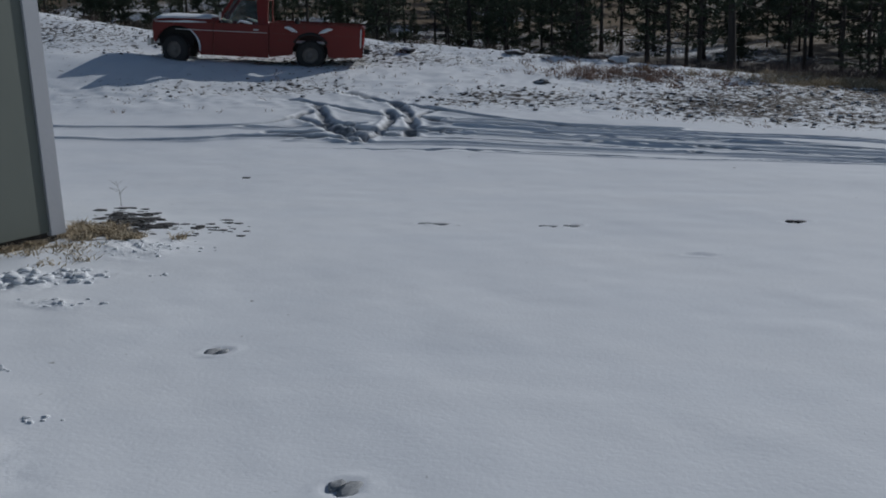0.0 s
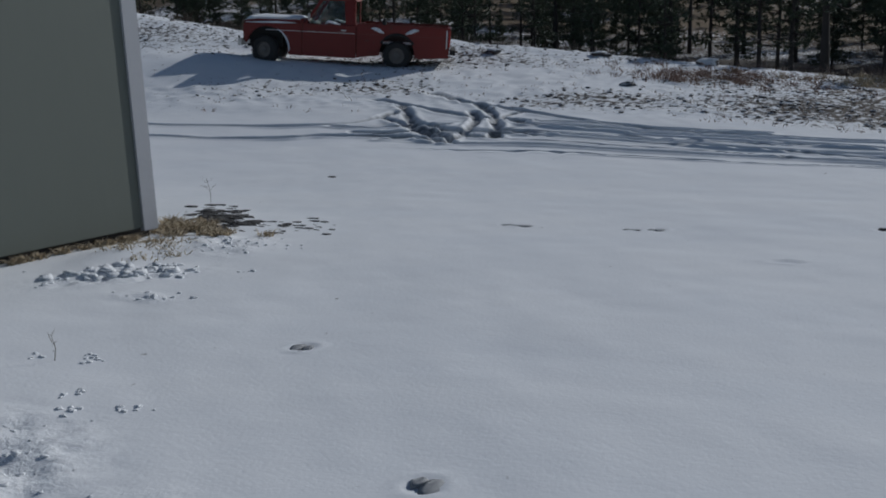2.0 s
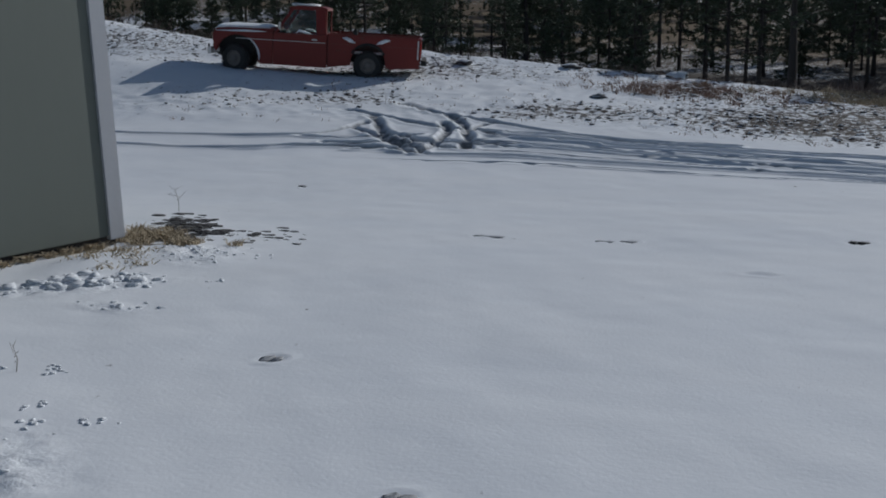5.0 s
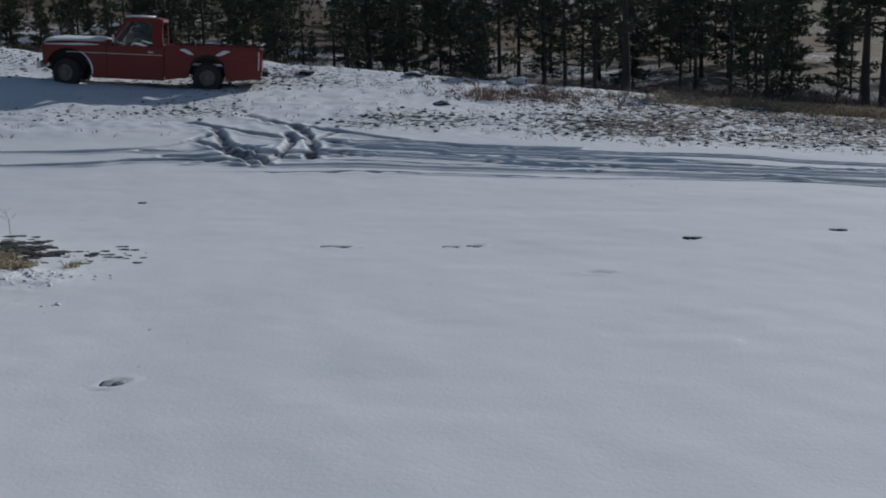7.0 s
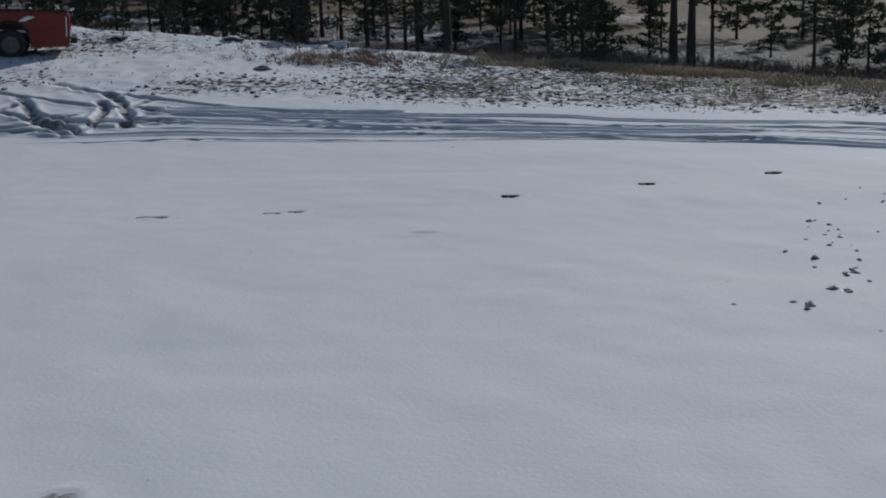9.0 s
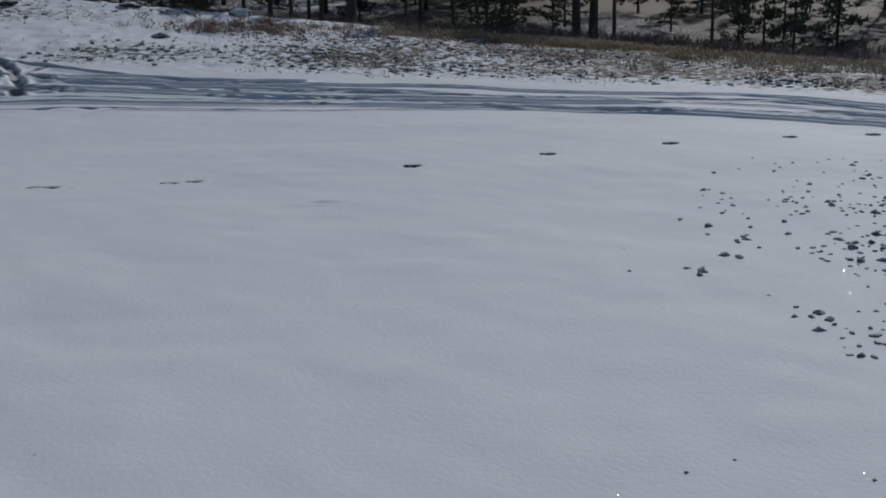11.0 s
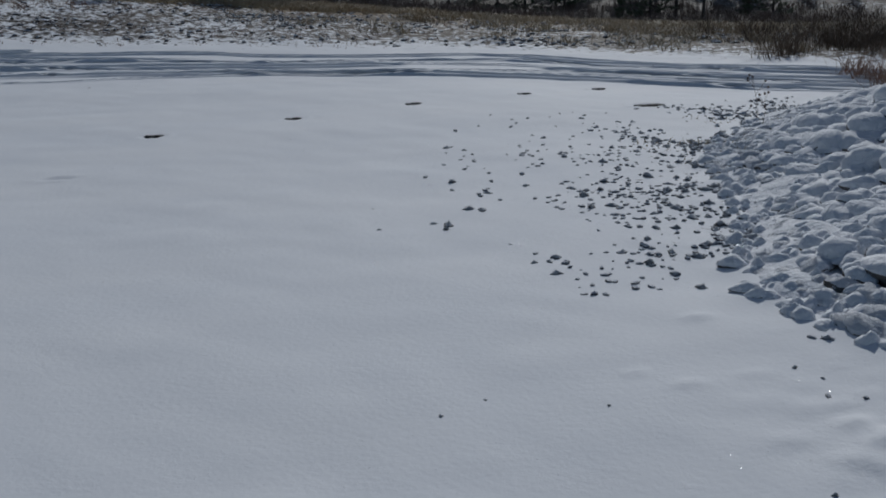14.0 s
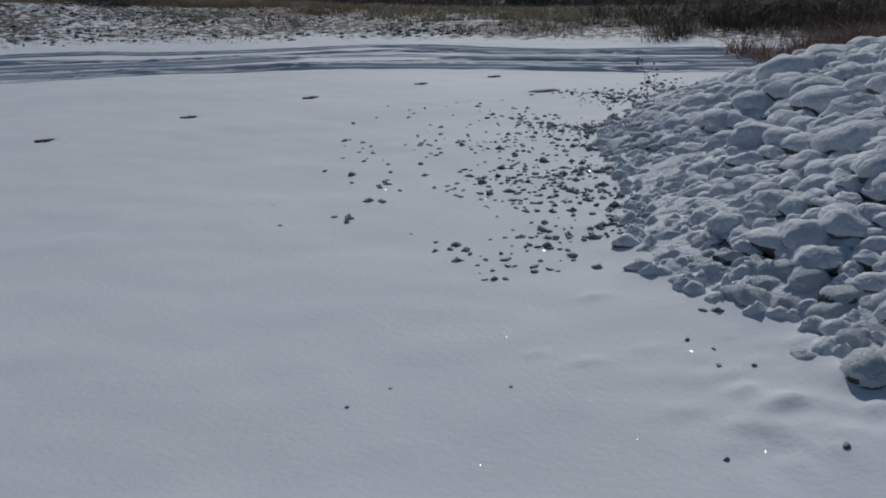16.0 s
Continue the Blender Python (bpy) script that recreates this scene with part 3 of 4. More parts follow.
            row.append(b.verts.new((x, y, base + 0.012 + 0.085 * edge ** 0.5 + 0.012 * float(value_noise(x, y, 0.3, 1)))))
        grid.append(row)
    for i in range(nx):
        for j in range(ny):
            b.faces.new((grid[i][j], grid[i][j + 1], grid[i + 1][j + 1], grid[i + 1][j]))
    bmesh.ops.recalc_face_normals(b, faces=b.faces)
    ext = bmesh.ops.extrude_face_region(b, geom=b.faces[:])["geom"]
    for v in [g for g in ext if isinstance(g, bmesh.types.BMVert)]:
        v.co.z -= 0.07
    bmesh.ops.recalc_face_normals(b, faces=b.faces)
    part("snow_sheet", b, SNOW, hood, "snow lying on the hood", True)
    # cab: lower body, pillars, roof
    for s in (1, -1):
        b = bmesh.new()
        slab(b, [(-0.99, 0.25), (-0.99, 1.08), (-2.40, 1.08), (-2.40, 0.24)], s * (HW - 0.08), s * HW, 0.018)
        door = part("door", b, RED, truck)
        b = bmesh.new()
        box(b, (-2.14, s * HW - 0.012 + s * 0.016, 0.93), (-2.00, s * HW + 0.012 + s * 0.016, 0.965), 0.006)
        part("handle", b, CHROME, door, "chrome door handle")
        b = bmesh.new()
        box(b, (-2.36, s * (HW + 0.006) - 0.006, 0.872), (-0.02, s * (HW + 0.006) + 0.006, 0.886), 0.003)
        part("side_moulding", b, PALE, door, "pale side moulding with snow on it")
        b = bmesh.new()
        tube(b, [(-1.20, s * (HW - 0.02), 1.10), (-1.16, s * (HW + 0.14), 1.20)], [0.012, 0.012], 6)
        box(b, (-1.20, s * (HW + 0.14) - 0.07, 1.16), (-1.15, s * (HW + 0.14) + 0.07, 1.36), 0.015)
        part("mirror", b, CHROME, door, "side mirror on an arm")
        # side window frame leaning in
        y0, y1 = s * (HW - 0.06), s * (HW - 0.20)

        def rail(p, q, r, name="window_frame"):
            bb = bmesh.new()
            tube(bb, [p, q], [r, r], 8)
            return part(name, bb, RED, truck)
        rail((-1.05, y0, 1.07), (-1.46, y1, 1.70), 0.04, "windscreen_pillar")
        bb = bmesh.new()
        f = [(-2.12, y0, 1.07), (-2.38, y0, 1.07), (-2.30, y1, 1.74), (-2.06, y1, 1.74)]
        inner = [(x, y - s * 0.07, z) for x, y, z in f]
        va, vb = [bb.verts.new(p) for p in f], [bb.verts.new(p) for p in inner]
        bb.faces.new(va), bb.faces.new(vb[::-1])
        for k in range(4):
            bb.faces.new((va[k], vb[k], vb[(k + 1) % 4], va[(k + 1) % 4]))
        bmesh.ops.recalc_face_normals(bb, faces=bb.faces)
        part("rear_pillar", bb, RED, truck)
        bb = bmesh.new()
        q = [(-1.12, y0 - s * 0.03, 1.075), (-2.12, y0 - s * 0.03, 1.075), (-2.06, y1 - s * 0.01, 1.70), (-1.50, y1 - s * 0.01, 1.70)]
        va, vb = [bb.verts.new(p) for p in q], [bb.verts.new((x, y - s * 0.006, z)) for x, y, z in q]
        bb.faces.new(va), bb.faces.new(vb[::-1])
        for k in range(4):
            bb.faces.new((va[k], vb[k], vb[(k + 1) % 4], va[(k + 1) % 4]))
        bmesh.ops.recalc_face_normals(bb, faces=bb.faces)
        pane = part("side_window", bb, GLASS, truck)
        pane.visible_shadow = False
        # snow sitting on the window ledge
        bb = bmesh.new()
        tube(bb, [(-1.98, s * (HW - 0.03), 1.09), (-1.80, s * (HW - 0.03), 1.13), (-1.66, s * (HW - 0.03), 1.16), (-1.58, s * (HW - 0.03), 1.09)], [0.01, 0.035, 0.03, 0.008], 7)
        part("snow_ledge", bb, SNOW, door, "snow on the window ledge", True)
    b = bmesh.new()
    box(b, (-2.40, -HW + 0.08, 0.45), (-2.34, HW - 0.08, 1.12), 0.01)
    box(b, (-2.36, -HW + 0.18, 1.12), (-2.31, -HW + 0.30, 1.72))
    box(b, (-2.36, HW - 0.30, 1.12), (-2.31, HW - 0.18, 1.72))
    part("cab_back", b, RED, truck)
    b = bmesh.new()
    box(b, (-2.345, -HW + 0.30, 1.13), (-2.335, HW - 0.30, 1.68))
    part("rear_window", b, GLASS, truck).visible_shadow = False
    b = bmesh.new()
    y = HW - 0.24
    va = [b.verts.new(p) for p in ((-1.02, -HW + 0.12, 1.12), (-1.02, HW - 0.12, 1.12), (-1.45, y, 1.69), (-1.45, -y, 1.69))]
    vb = [b.verts.new(v.co + Vector((-0.008, 0, -0.004))) for v in va]
    b.faces.new(va), b.faces.new(vb[::-1])
    for k in range(4):
        b.faces.new((va[k], vb[k], vb[(k + 1) % 4], va[(k + 1) % 4]))
    bmesh.ops.recalc_face_normals(b, faces=b.faces)
    part("windscreen", b, GLASS, truck).visible_shadow = False
    b = bmesh.new()
    slab(b, [(-1.36, 1.69), (-1.40, 1.75), (-1.60, 1.80), (-2.20, 1.80), (-2.36, 1.76), (-2.38, 1.70)], -HW + 0.16, HW - 0.16, 0.03)
    roof = part("roof", b, RED, truck)
    b = bmesh.new()
    box(b, (-2.06, -HW + 0.20, 1.79), (-1.42, HW - 0.20, 1.845), 0.022)
    part("snow_sheet", b, SNOW, roof, "snow lying on the roof", True)
    b = bmesh.new()
    box(b, (-1.25, -HW + 0.10, 0.95), (-1.00, HW - 0.10, 1.12), 0.03)
    part("dashboard", b, BLACK, truck)
    b = bmesh.new()
    box(b, (-2.25, -HW + 0.15, 0.55), (-1.75, HW - 0.15, 0.80), 0.04)
    box(b, (-2.32, -HW + 0.15, 0.75), (-2.18, HW - 0.15, 1.30), 0.04)
    part("bench_seat", b, BLACK, truck)
    b = bmesh.new()
    bmesh.ops.create_circle(b, radius=0.2, segments=20)
    ring = [v.co.copy() for v in b.verts]
    b.clear()
    rot = Matrix.Translation((-1.42, 0.42, 1.10)) @ Matrix.Rotation(radians(-60), 4, "Y")
    tube(b, [rot @ p for p in ring + ring[:1]], [0.013] * (len(ring) + 1), 6)
    part("steering_wheel", b, BLACK, truck)
    # cargo bed
    arch = wheel_arch(-WB, 0.42, 0.46, 10, math.radians(188), math.radians(-8))
    outline = [(-2.412, 0.26), (-2.412, 1.14), (-4.80, 1.14), (-4.84, 0.36), (-4.06, 0.30)] + arch
    for s in (1, -1):
        b = bmesh.new()
        slab(b, outline, s * (HW - 0.09), s * HW, 0.016)
        side = part("bed_side", b, RED, truck)
        b = bmesh.new()
        box(b, (-4.80, s * (HW - 0.06) - 0.045, 1.13), (-2.46, s * (HW - 0.06) + 0.045, 1.165), 0.012)
        part("bed_rail", b, RED_DULL, side)
        b = bmesh.new()
        box(b, (-4.74, s * (HW + 0.006) - 0.006, 0.87), (-2.5, s * (HW + 0.006) + 0.006, 0.885), 0.003)
        part("side_moulding", b, RED_DULL, side)
        # flared arch ledge with snow on it; its black stands in for arch shade
        b = bmesh.new()
        pts = wheel_arch(-WB, 0.42, 0.49, 12, math.radians(150), math.radians(30))
        tube(b, [(x, s * (HW + 0.008), z) for x, z in pts], [0.036] * len(pts), 6)
        part("arch_shade_flare", b, BLACK, side)
        for x, tip in ((-WB + 0.52, 0.16), (-WB - 0.40, -0.17)):
            b = bmesh.new()
            tube(b, [(x - tip * 1.1, s * (HW + 0.004), 0.93), (x - tip * 0.3, s * (HW + 0.010), 0.985), (x + tip * 0.3, s * (HW + 0.012), 1.03), (x + tip, s * (HW + 0.006), 1.045)], [0.012, 0.05, 0.045, 0.012], 8)
            for v in b.verts:
                v.co.y = s * HW + (v.co.y - s * HW) * 0.55
            part("snow_patch", b, SNOW, side, "snow stuck to the side panel", True)
    for s in (1, -1):
        b = bmesh.new()
        pts = wheel_arch(-0.07, 0.40, 0.57, 8, math.radians(186), math.radians(118))
        tube(b, [(x, s * (HW + 0.004), z) for x, z in pts], [0.014, 0.022, 0.028, 0.03, 0.028, 0.024, 0.02, 0.014, 0.006], 6)
        part("snow_rim", b, SNOW, truck, "snow along the fender lip", True)
        b = bmesh.new()
        tube(b, [(0.50, s * (HW - 0.03), 1.045), (-0.3, s * (HW - 0.03), 1.075), (-0.80, s * (HW - 0.03), 1.08)], [0.012, 0.032, 0.012], 7)
        part("snow_strip", b, SNOW, truck, "snow along the fender top", True)
    b = bmesh.new()
    box(b, (-4.80, -HW + 0.10, 0.60), (-2.46, HW - 0.10, 0.65))
    part("bed_floor", b, BLACK, truck)
    b = bmesh.new()
    box(b, (-4.76, -HW + 0.12, 0.652), (-2.52, HW - 0.12, 0.71), 0.02)
    part("snow_sheet", b, SNOW, truck, "snow lying in the bed", True)
    b = bmesh.new()
    box(b, (-2.50, -HW + 0.09, 0.60), (-2.45, HW - 0.09, 1.13), 0.01)
    part("bed_front", b, RED, truck)
    b = bmesh.new()
    box(b, (-4.86, -HW + 0.12, 0.56), (-4.79, HW - 0.12, 1.13), 0.014)
    part("tailgate", b, RED, truck)
    for s in (1, -1):
        b = bmesh.new()
        box(b, (-4.875, s * (HW - 0.05) - 0.04, 0.66), (-4.835, s * (HW - 0.05) + 0.045, 1.02), 0.012)
        part("tail_light", b, LENS, truck, "upright red tail light")
        b = bmesh.new()
        box(b, (-4.80, s * (HW + 0.004) - 0.006, 0.60), (-4.77, s * (HW + 0.004) + 0.006, 1.08), 0.003)
        part("corner_strip", b, PALE, truck)
    b = bmesh.new()
    slab(b, [(-4.88, 0.44), (-5.02, 0.44), (-5.02, 0.56), (-4.88, 0.58)], -0.90, 0.90, 0.015)
    part("rear_bumper", b, BLACK, truck, "dark rear bumper")
    b = bmesh.new()
    tube(b, [(-3.13, 0.9, 1.14), (-3.13, 0.9, 1.24), (-3.13, 0.9, 1.30)], [0.07, 0.06, 0.03], 8)
    part("stake", b, BLACK, truck)
    for x in (0.0, -WB):
        for s in (1, -1):
            build_wheel(truck, x, s * 0.83, s, radians(-22) if x == 0.0 else 0.0)
    return truck


build_truck()


# ---- woods ----
def blades(rnd, centres, count, length, width, droop=0.0):
    """Small pointed leaves round each centre, as vertices and triangles."""
    c = np.repeat(centres, count, 0)
    d = rnd.normal(size=c.shape)
    d[:, 2] = d[:, 2] * 0.7 + 0.15 - droop
    d /= np.linalg.norm(d, axis=1)[:, None]
    side = np.cross(d, rnd.normal(size=c.shape))
    side /= np.linalg.norm(side, axis=1)[:, None]
    n = len(c)
    ln = length * rnd.uniform(0.6, 1.3, (n, 1))
    wd = width * rnd.uniform(0.7, 1.3, (n, 1))
    v = np.stack([c - side * wd, c + side * wd, c + d * ln], 1).reshape(-1, 3)
    return v, np.arange(3 * n).reshape(-1, 3)


def leaf_mesh(name, v, f, mat):
    me = bpy.data.meshes.new(name)
    me.from_pydata(v.tolist(), [], f.tolist())
    me.materials.append(mat)
    return me


def build_pine(seed, height, radius, bare, spread, label, density=1.0, leaf=0.17, mat=None):
    """A pine: tapered trunk, limbs in loose whorls, a crown of needle tufts with gaps."""
    rnd = np.random.RandomState(seed)
    tree = thing("pine_tree", Matrix.Identity(4), label, "tree", "pines behind the bank")
    b = bmesh.new()
    bend = rnd.uniform(-0.03, 0.03, 2) * height
    levels = 9
    spine = [Vector((bend[0] * (k / levels) ** 2, bend[1] * (k / levels) ** 2, height * k / levels - 0.3 * (k == 0))) for k in range(levels + 1)]
    tube(b, spine, [radius * (1.25 if k == 0 else 1 - 0.93 * k / levels) for k in range(levels + 1)], 9)
    tufts = []
    z = bare
    while z < height * 0.98:
        for _ in range(rnd.randint(2, 5)):
            a = rnd.uniform(0, 2 * math.pi)
            rel = (z - bare) / (height - bare)
            ln = spread * (1 - rel) ** 0.75 * rnd.uniform(0.45, 1.1) + 0.15
            zz = z + rnd.uniform(-0.15, 0.15)
            k = min(zz / height, 1)
            root = Vector((bend[0] * k * k, bend[1] * k * k, zz))
            rise = rnd.uniform(-0.25, 0.25) + 0.35 * rel
            tip = root + Vector((math.cos(a) * ln, math.sin(a) * ln, ln * rise))
            mid = root.lerp(tip, 0.5) + Vector((0, 0, -0.06 * ln))
            tube(b, [root, mid, tip], [0.02 + 0.012 * ln, 0.012 + 0.006 * ln, 0.006], 4)
            if rel < 0.12 and rnd.rand() < 0.45:
                continue
            for s in range(int((3 + 5.5 * ln) * density)):
                t = rnd.uniform(0.3, 1.05)
                p = root.lerp(mid, t * 2) if t < 0.5 else mid.lerp(tip, t * 2 - 1)
                off = rnd.normal(size=3) * (0.10 + 0.12 * ln * (1.1 - t)) * np.array((1, 1, 0.5))
                tufts.append(np.array(p) + off)
        z += rnd.uniform(0.22, 0.42)
    part("trunk", b, BARK, tree, smooth=True)
    v, f = blades(rnd, np.array(tufts), 9, leaf, leaf * 0.2)
    crown = new("crown", leaf_mesh("crown", v, f, mat or NEEDLES))
    crown.parent = tree
    return tree


def plant(tree, x, y, turn, size=1.0):
    return Matrix.Translation((x, y, floor_at(x, y) + 1.3 * float(value_noise(x, y, 26, 3) * step(40, 75, np.array(float(y)))) - 0.05)) @ Matrix.Rotation(turn, 4, "Z") @ Matrix.Scale(size, 4)


def build_woods():
    rnd = np.random.RandomState(7)
    kinds = [
        build_pine(11, 7.5, 0.085, 2.3, 1.6, "dark green pine with a bare lower trunk", 1.4),
        build_pine(12, 5.0, 0.16, 2.6, 1.6, "dark pine with a stout bare trunk behind the bank", 1.3),
        build_pine(13, 6.2, 0.09, 1.4, 1.3, "slender dark green pine with low limbs"),
        build_pine(14, 4.6, 0.06, 0.5, 1.15, "young bushy pine with limbs to the ground", 1.3),
        build_pine(15, 7.0, 0.08, 1.9, 1.2, "slim dark pine with a thin crown", 0.8),
        build_pine(16, 9.0, 0.10, 1.0, 2.1, "dense dark pine with low drooping limbs", 1.6, 0.22),
    ]
    used = [False] * len(kinds)

    heights = (7.5, 5.0, 6.2, 4.6, 7.0, 9.0)

    def put(k, x, y, size=1.0):
        if x < -5:                               # west of the dip no shadow reaches the pickup
            size = min(size, (y - 27.5) / (1.75 * heights[k]))
        elif y > 31:
            size = min(size, (y - 23.0) / (1.75 * heights[k]))
        m = plant(kinds[k], x, y, rnd.uniform(0, 6.28), size)
        if not used[k]:
            kinds[k].matrix_world = m
            used[k] = True
        else:
            copy_thing(kinds[k], m)

    def along(x34, y):
        """A place at depth y on the sight line that passes x34 at a depth of 34 m."""
        return x34 * y / 34.0
    # single trees that stand out along the crest and the dip
    for k, x34, y, size in ((1, -1.04, 33, 1.0), (1, 6.0, 31.5, 1.0), (1, 6.55, 31.9, 1.02), (0, 7.2, 35, 0.9), (4, 2.11, 36, 1.0), (4, 2.85, 36.5, 1.0),
                            (2, -2.93, 38, 1.0), (4, -2.39, 40, 1.0), (2, -2.0, 38, 1.1), (0, 0.61, 41, 0.9), (4, 1.07, 42, 1.0), (0, 10.35, 35, 0.85),
                            # the small dense pine at 3.9 is added to cast shade on the crest
                            (3, 3.18, 30.3, 0.92), (5, 3.9, 30.6, 0.42), (3, 3.6, 37, 0.8), (5, -11.2, 36, 0.75), (0, -12.5, 37, 1.0), (5, -8.6, 36, 0.8), (3, -6.6, 38, 1.1), (5, -7.3, 40, 0.8), (2, -5.6, 39, 1.1),
                            (0, -10.0, 36, 1.0), (1, -9.3, 41, 0.9), (5, -13.8, 38, 0.8), (5, -16.2, 37, 0.8), (0, -15.0, 40, 1.0), (5, -18.5, 38, 0.85), (5, -21, 39, 0.85),
                            (5, -23.5, 38, 0.85), (5, -26, 40, 0.85), (2, -4.4, 41, 1.0), (4, -3.6, 44, 1.1), (3, 13.0, 39, 1.0), (3, 14.4, 42, 1.1), (3, 12.0, 45, 1.0),
                            (5, 16.6, 33, 0.5), (3, 17.6, 37, 1.0), (0, 19.7, 33, 0.8), (5, 21.5, 36, 0.55), (3, 22.5, 34, 0.9), (2, 18.6, 40, 0.9), (3, 11.2, 41, 0.7)):
        put(k, along(x34, y), y, size)
    # dense young pines on the west side, behind the pickup
    for _ in range(46):
        y = rnd.uniform(35, 50)
        put(rnd.choice([3, 5, 3, 2]), along(rnd.uniform(-27, -5.2), y), y, rnd.uniform(0.6, 0.85))
    # the belt that shades the dip; none is so tall that its shadow reaches the yard
    for _ in range(66):
        y = rnd.uniform(43, 58)
        x = rnd.uniform(-26, 36)
        tall = (y - 29.0) / (1.75 * 8.3)
        put(rnd.choice([0, 5, 5, 5, 3]), x, y, min(1.35, tall) * rnd.uniform(0.85, 1.0))
    # tall dense pines that keep the dip in shade
    for _ in range(52):
        y = rnd.uniform(59, 74)
        x = rnd.uniform(-42, 66)
        if 10 < x < 36 and rnd.rand() < 0.5:
            continue
        put(5, x, y, min(2.0, (y - 29.0) / (1.75 * 9.0)) * rnd.uniform(0.8, 1.0))
    # woods further off, thinning to the east where the hillside shows
    for _ in range(75):
        y = rnd.uniform(58, 96)
        a = rnd.uniform(-0.86, 0.75)
        if a > 0.12 and rnd.rand() < 0.5:
            continue
        put(rnd.choice([3, 3, 5, 5]), a * y, y, rnd.uniform(0.8, 1.2))
    for _ in range(60):
        y = rnd.uniform(96, 170)
        put(rnd.choice([3, 5, 2]), rnd.uniform(-0.9, 0.9) * y, y, rnd.uniform(1.0, 1.6))


build_woods()


# ---- rock pile and stones ----
def stone_mesh(name, seed, mat, detail=2, flat=0.62, rough=0.16, peak=0.0):
    rnd = random.Random(seed)
    b = bmesh.new()
    bmesh.ops.create_icosphere(b, subdivisions=detail, radius=1.0)
    off = Vector((rnd.uniform(0, 50), rnd.uniform(0, 50), rnd.uniform(0, 50)))
    lx, ly = rnd.uniform(0.85, 1.25), rnd.uniform(0.75, 1.0)
    for v in b.verts:
        d = v.co.normalized()
        r = 1 + rough * 1.6 * noise.noise(d * 1.1 + off) + rough * 0.7 * noise.noise(d * 2.6 + off)
        q = 1 - peak * max(d.z, 0.0)
        v.co = Vector((d.x * r * lx * q, d.y * r * ly * q, d.z * r * flat))
    return mesh_of(name, b, mat, detail > 1)


def build_pile():
    rnd = np.random.RandomState(5)
    pile = thing("rock_pile", Matrix.Identity(4), "pile of rounded boulders thickly covered with snow beside the yard", "rock pile")
    # the heap itself, snow between the rocks
    xs, ys = np.arange(2.2, 10.2, 0.05), np.arange(0, 9.4, 0.05)
    x, y = np.meshgrid(xs, ys)
    x, y = x.ravel(), y.ravel()
    d = pile_depth(x, y)
    z = lie(x, y) + ground_forms(x, y)[0] * step(0.5, 0.0, d) + pile_height(x, y) - 0.02 * step(0.1, 0.5, d) + 0.006 + step(-0.05, 0.4, d) * (0.045 * value_noise(x, y, 0.30, 1) + 0.025 * value_noise(x, y, 0.13, 3)) - 0.05 * step(0.0, -0.12, d)
    nx, ny = len(xs), len(ys)
    i = np.arange((ny - 1) * (nx - 1))
    a = (i // (nx - 1)) * nx + i % (nx - 1)
    faces = np.stack([a, a + 1, a + nx + 1, a + nx], 1)
    faces = faces[d[faces].max(1) > -0.13]
    me = bpy.data.meshes.new("mound")
    me.from_pydata(np.stack([x, y, z], 1).tolist(), [], faces.tolist())
    me.polygons.foreach_set("use_smooth", np.ones(len(faces), bool))
    me.materials.append(BOULDER)
    heap = new("mound", me)
    heap.parent = pile
    shapes = [stone_mesh("boulder", 100 + k, BOULDER, 3, 0.50 + 0.05 * (k % 4), 0.22, 0.12) for k in range(9)]
    placed = [(2.80, 2.62, 0.085, 0.0), (2.72, 2.86, 0.045, 0.0), (2.95, 3.02, 0.05, 0.05), (3.02, 2.84, 0.06, 0.05)]
    taken = np.array(placed)
    for _ in range(9000):
        px, py = rnd.uniform(2.7, 8.6), rnd.uniform(1.2, 8.8)
        dd = float(pile_depth(np.array(px), np.array(py)))
        if dd < 0.0:
            continue
        top = min(1.0, dd / 1.3)
        size = (0.024 + 0.03 * rnd.rand() + 0.035 * float(step(3.9, 3.2, py))) * (1 - top) + top * (0.07 + 0.16 * rnd.rand() ** 1.7)
        if np.any(np.hypot(px - taken[:, 0], py - taken[:, 1]) < 0.56 * (size + taken[:, 2])):
            continue
        taken = np.vstack([taken, (px, py, size, dd)])
    placed = [tuple(float(a) for a in q) for q in taken]
    placed.sort(key=lambda q: q[3])
    more = []
    for k, (px, py, size, dd) in enumerate(placed):
        hz = floor_at(px, py) + float(pile_height(np.array(px), np.array(py)))
        m = Matrix.Translation((px, py, hz + size * (0.16 if dd <= 0.05 and size > 0.06 else 0.02 - 0.2 * max(0.0, 1 - dd / 0.3)))) @ Euler((rnd.uniform(-0.2, 0.2), rnd.uniform(-0.2, 0.2), rnd.uniform(0, 6.28))).to_matrix().to_4x4() @ Matrix.Scale(size * 1.28, 4)
        if k < 300:
            ob = new("boulder", shapes[rnd.randint(len(shapes))])
            ob.parent = pile
            ob.matrix_world = m
        else:
            more.append(m)
    v, f, n = [], [], 0
    for m in more:
        me = shapes[rnd.randint(len(shapes))]
        v += [(m @ w.co)[:] for w in me.vertices]
        f += [[j + n for j in p.vertices] for p in me.polygons]
        n = len(v)
    if v:
        me = bpy.data.meshes.new("boulders")
        me.from_pydata(v, [], f)
        me.polygons.foreach_set("use_smooth", np.ones(len(f), bool))
        me.materials.append(BOULDER)
        rest = new("boulders", me)
        rest.parent = pile
        tagged(rest, "snow-covered boulders higher on the heap", kind="stuff")
    # the foot of the heap: small cobbles
    v, f, n = [], [], 0
    small = [stone_mesh("cobble", 300 + k, BOULDER, 2, 0.8, 0.25, 0.35) for k in range(5)]
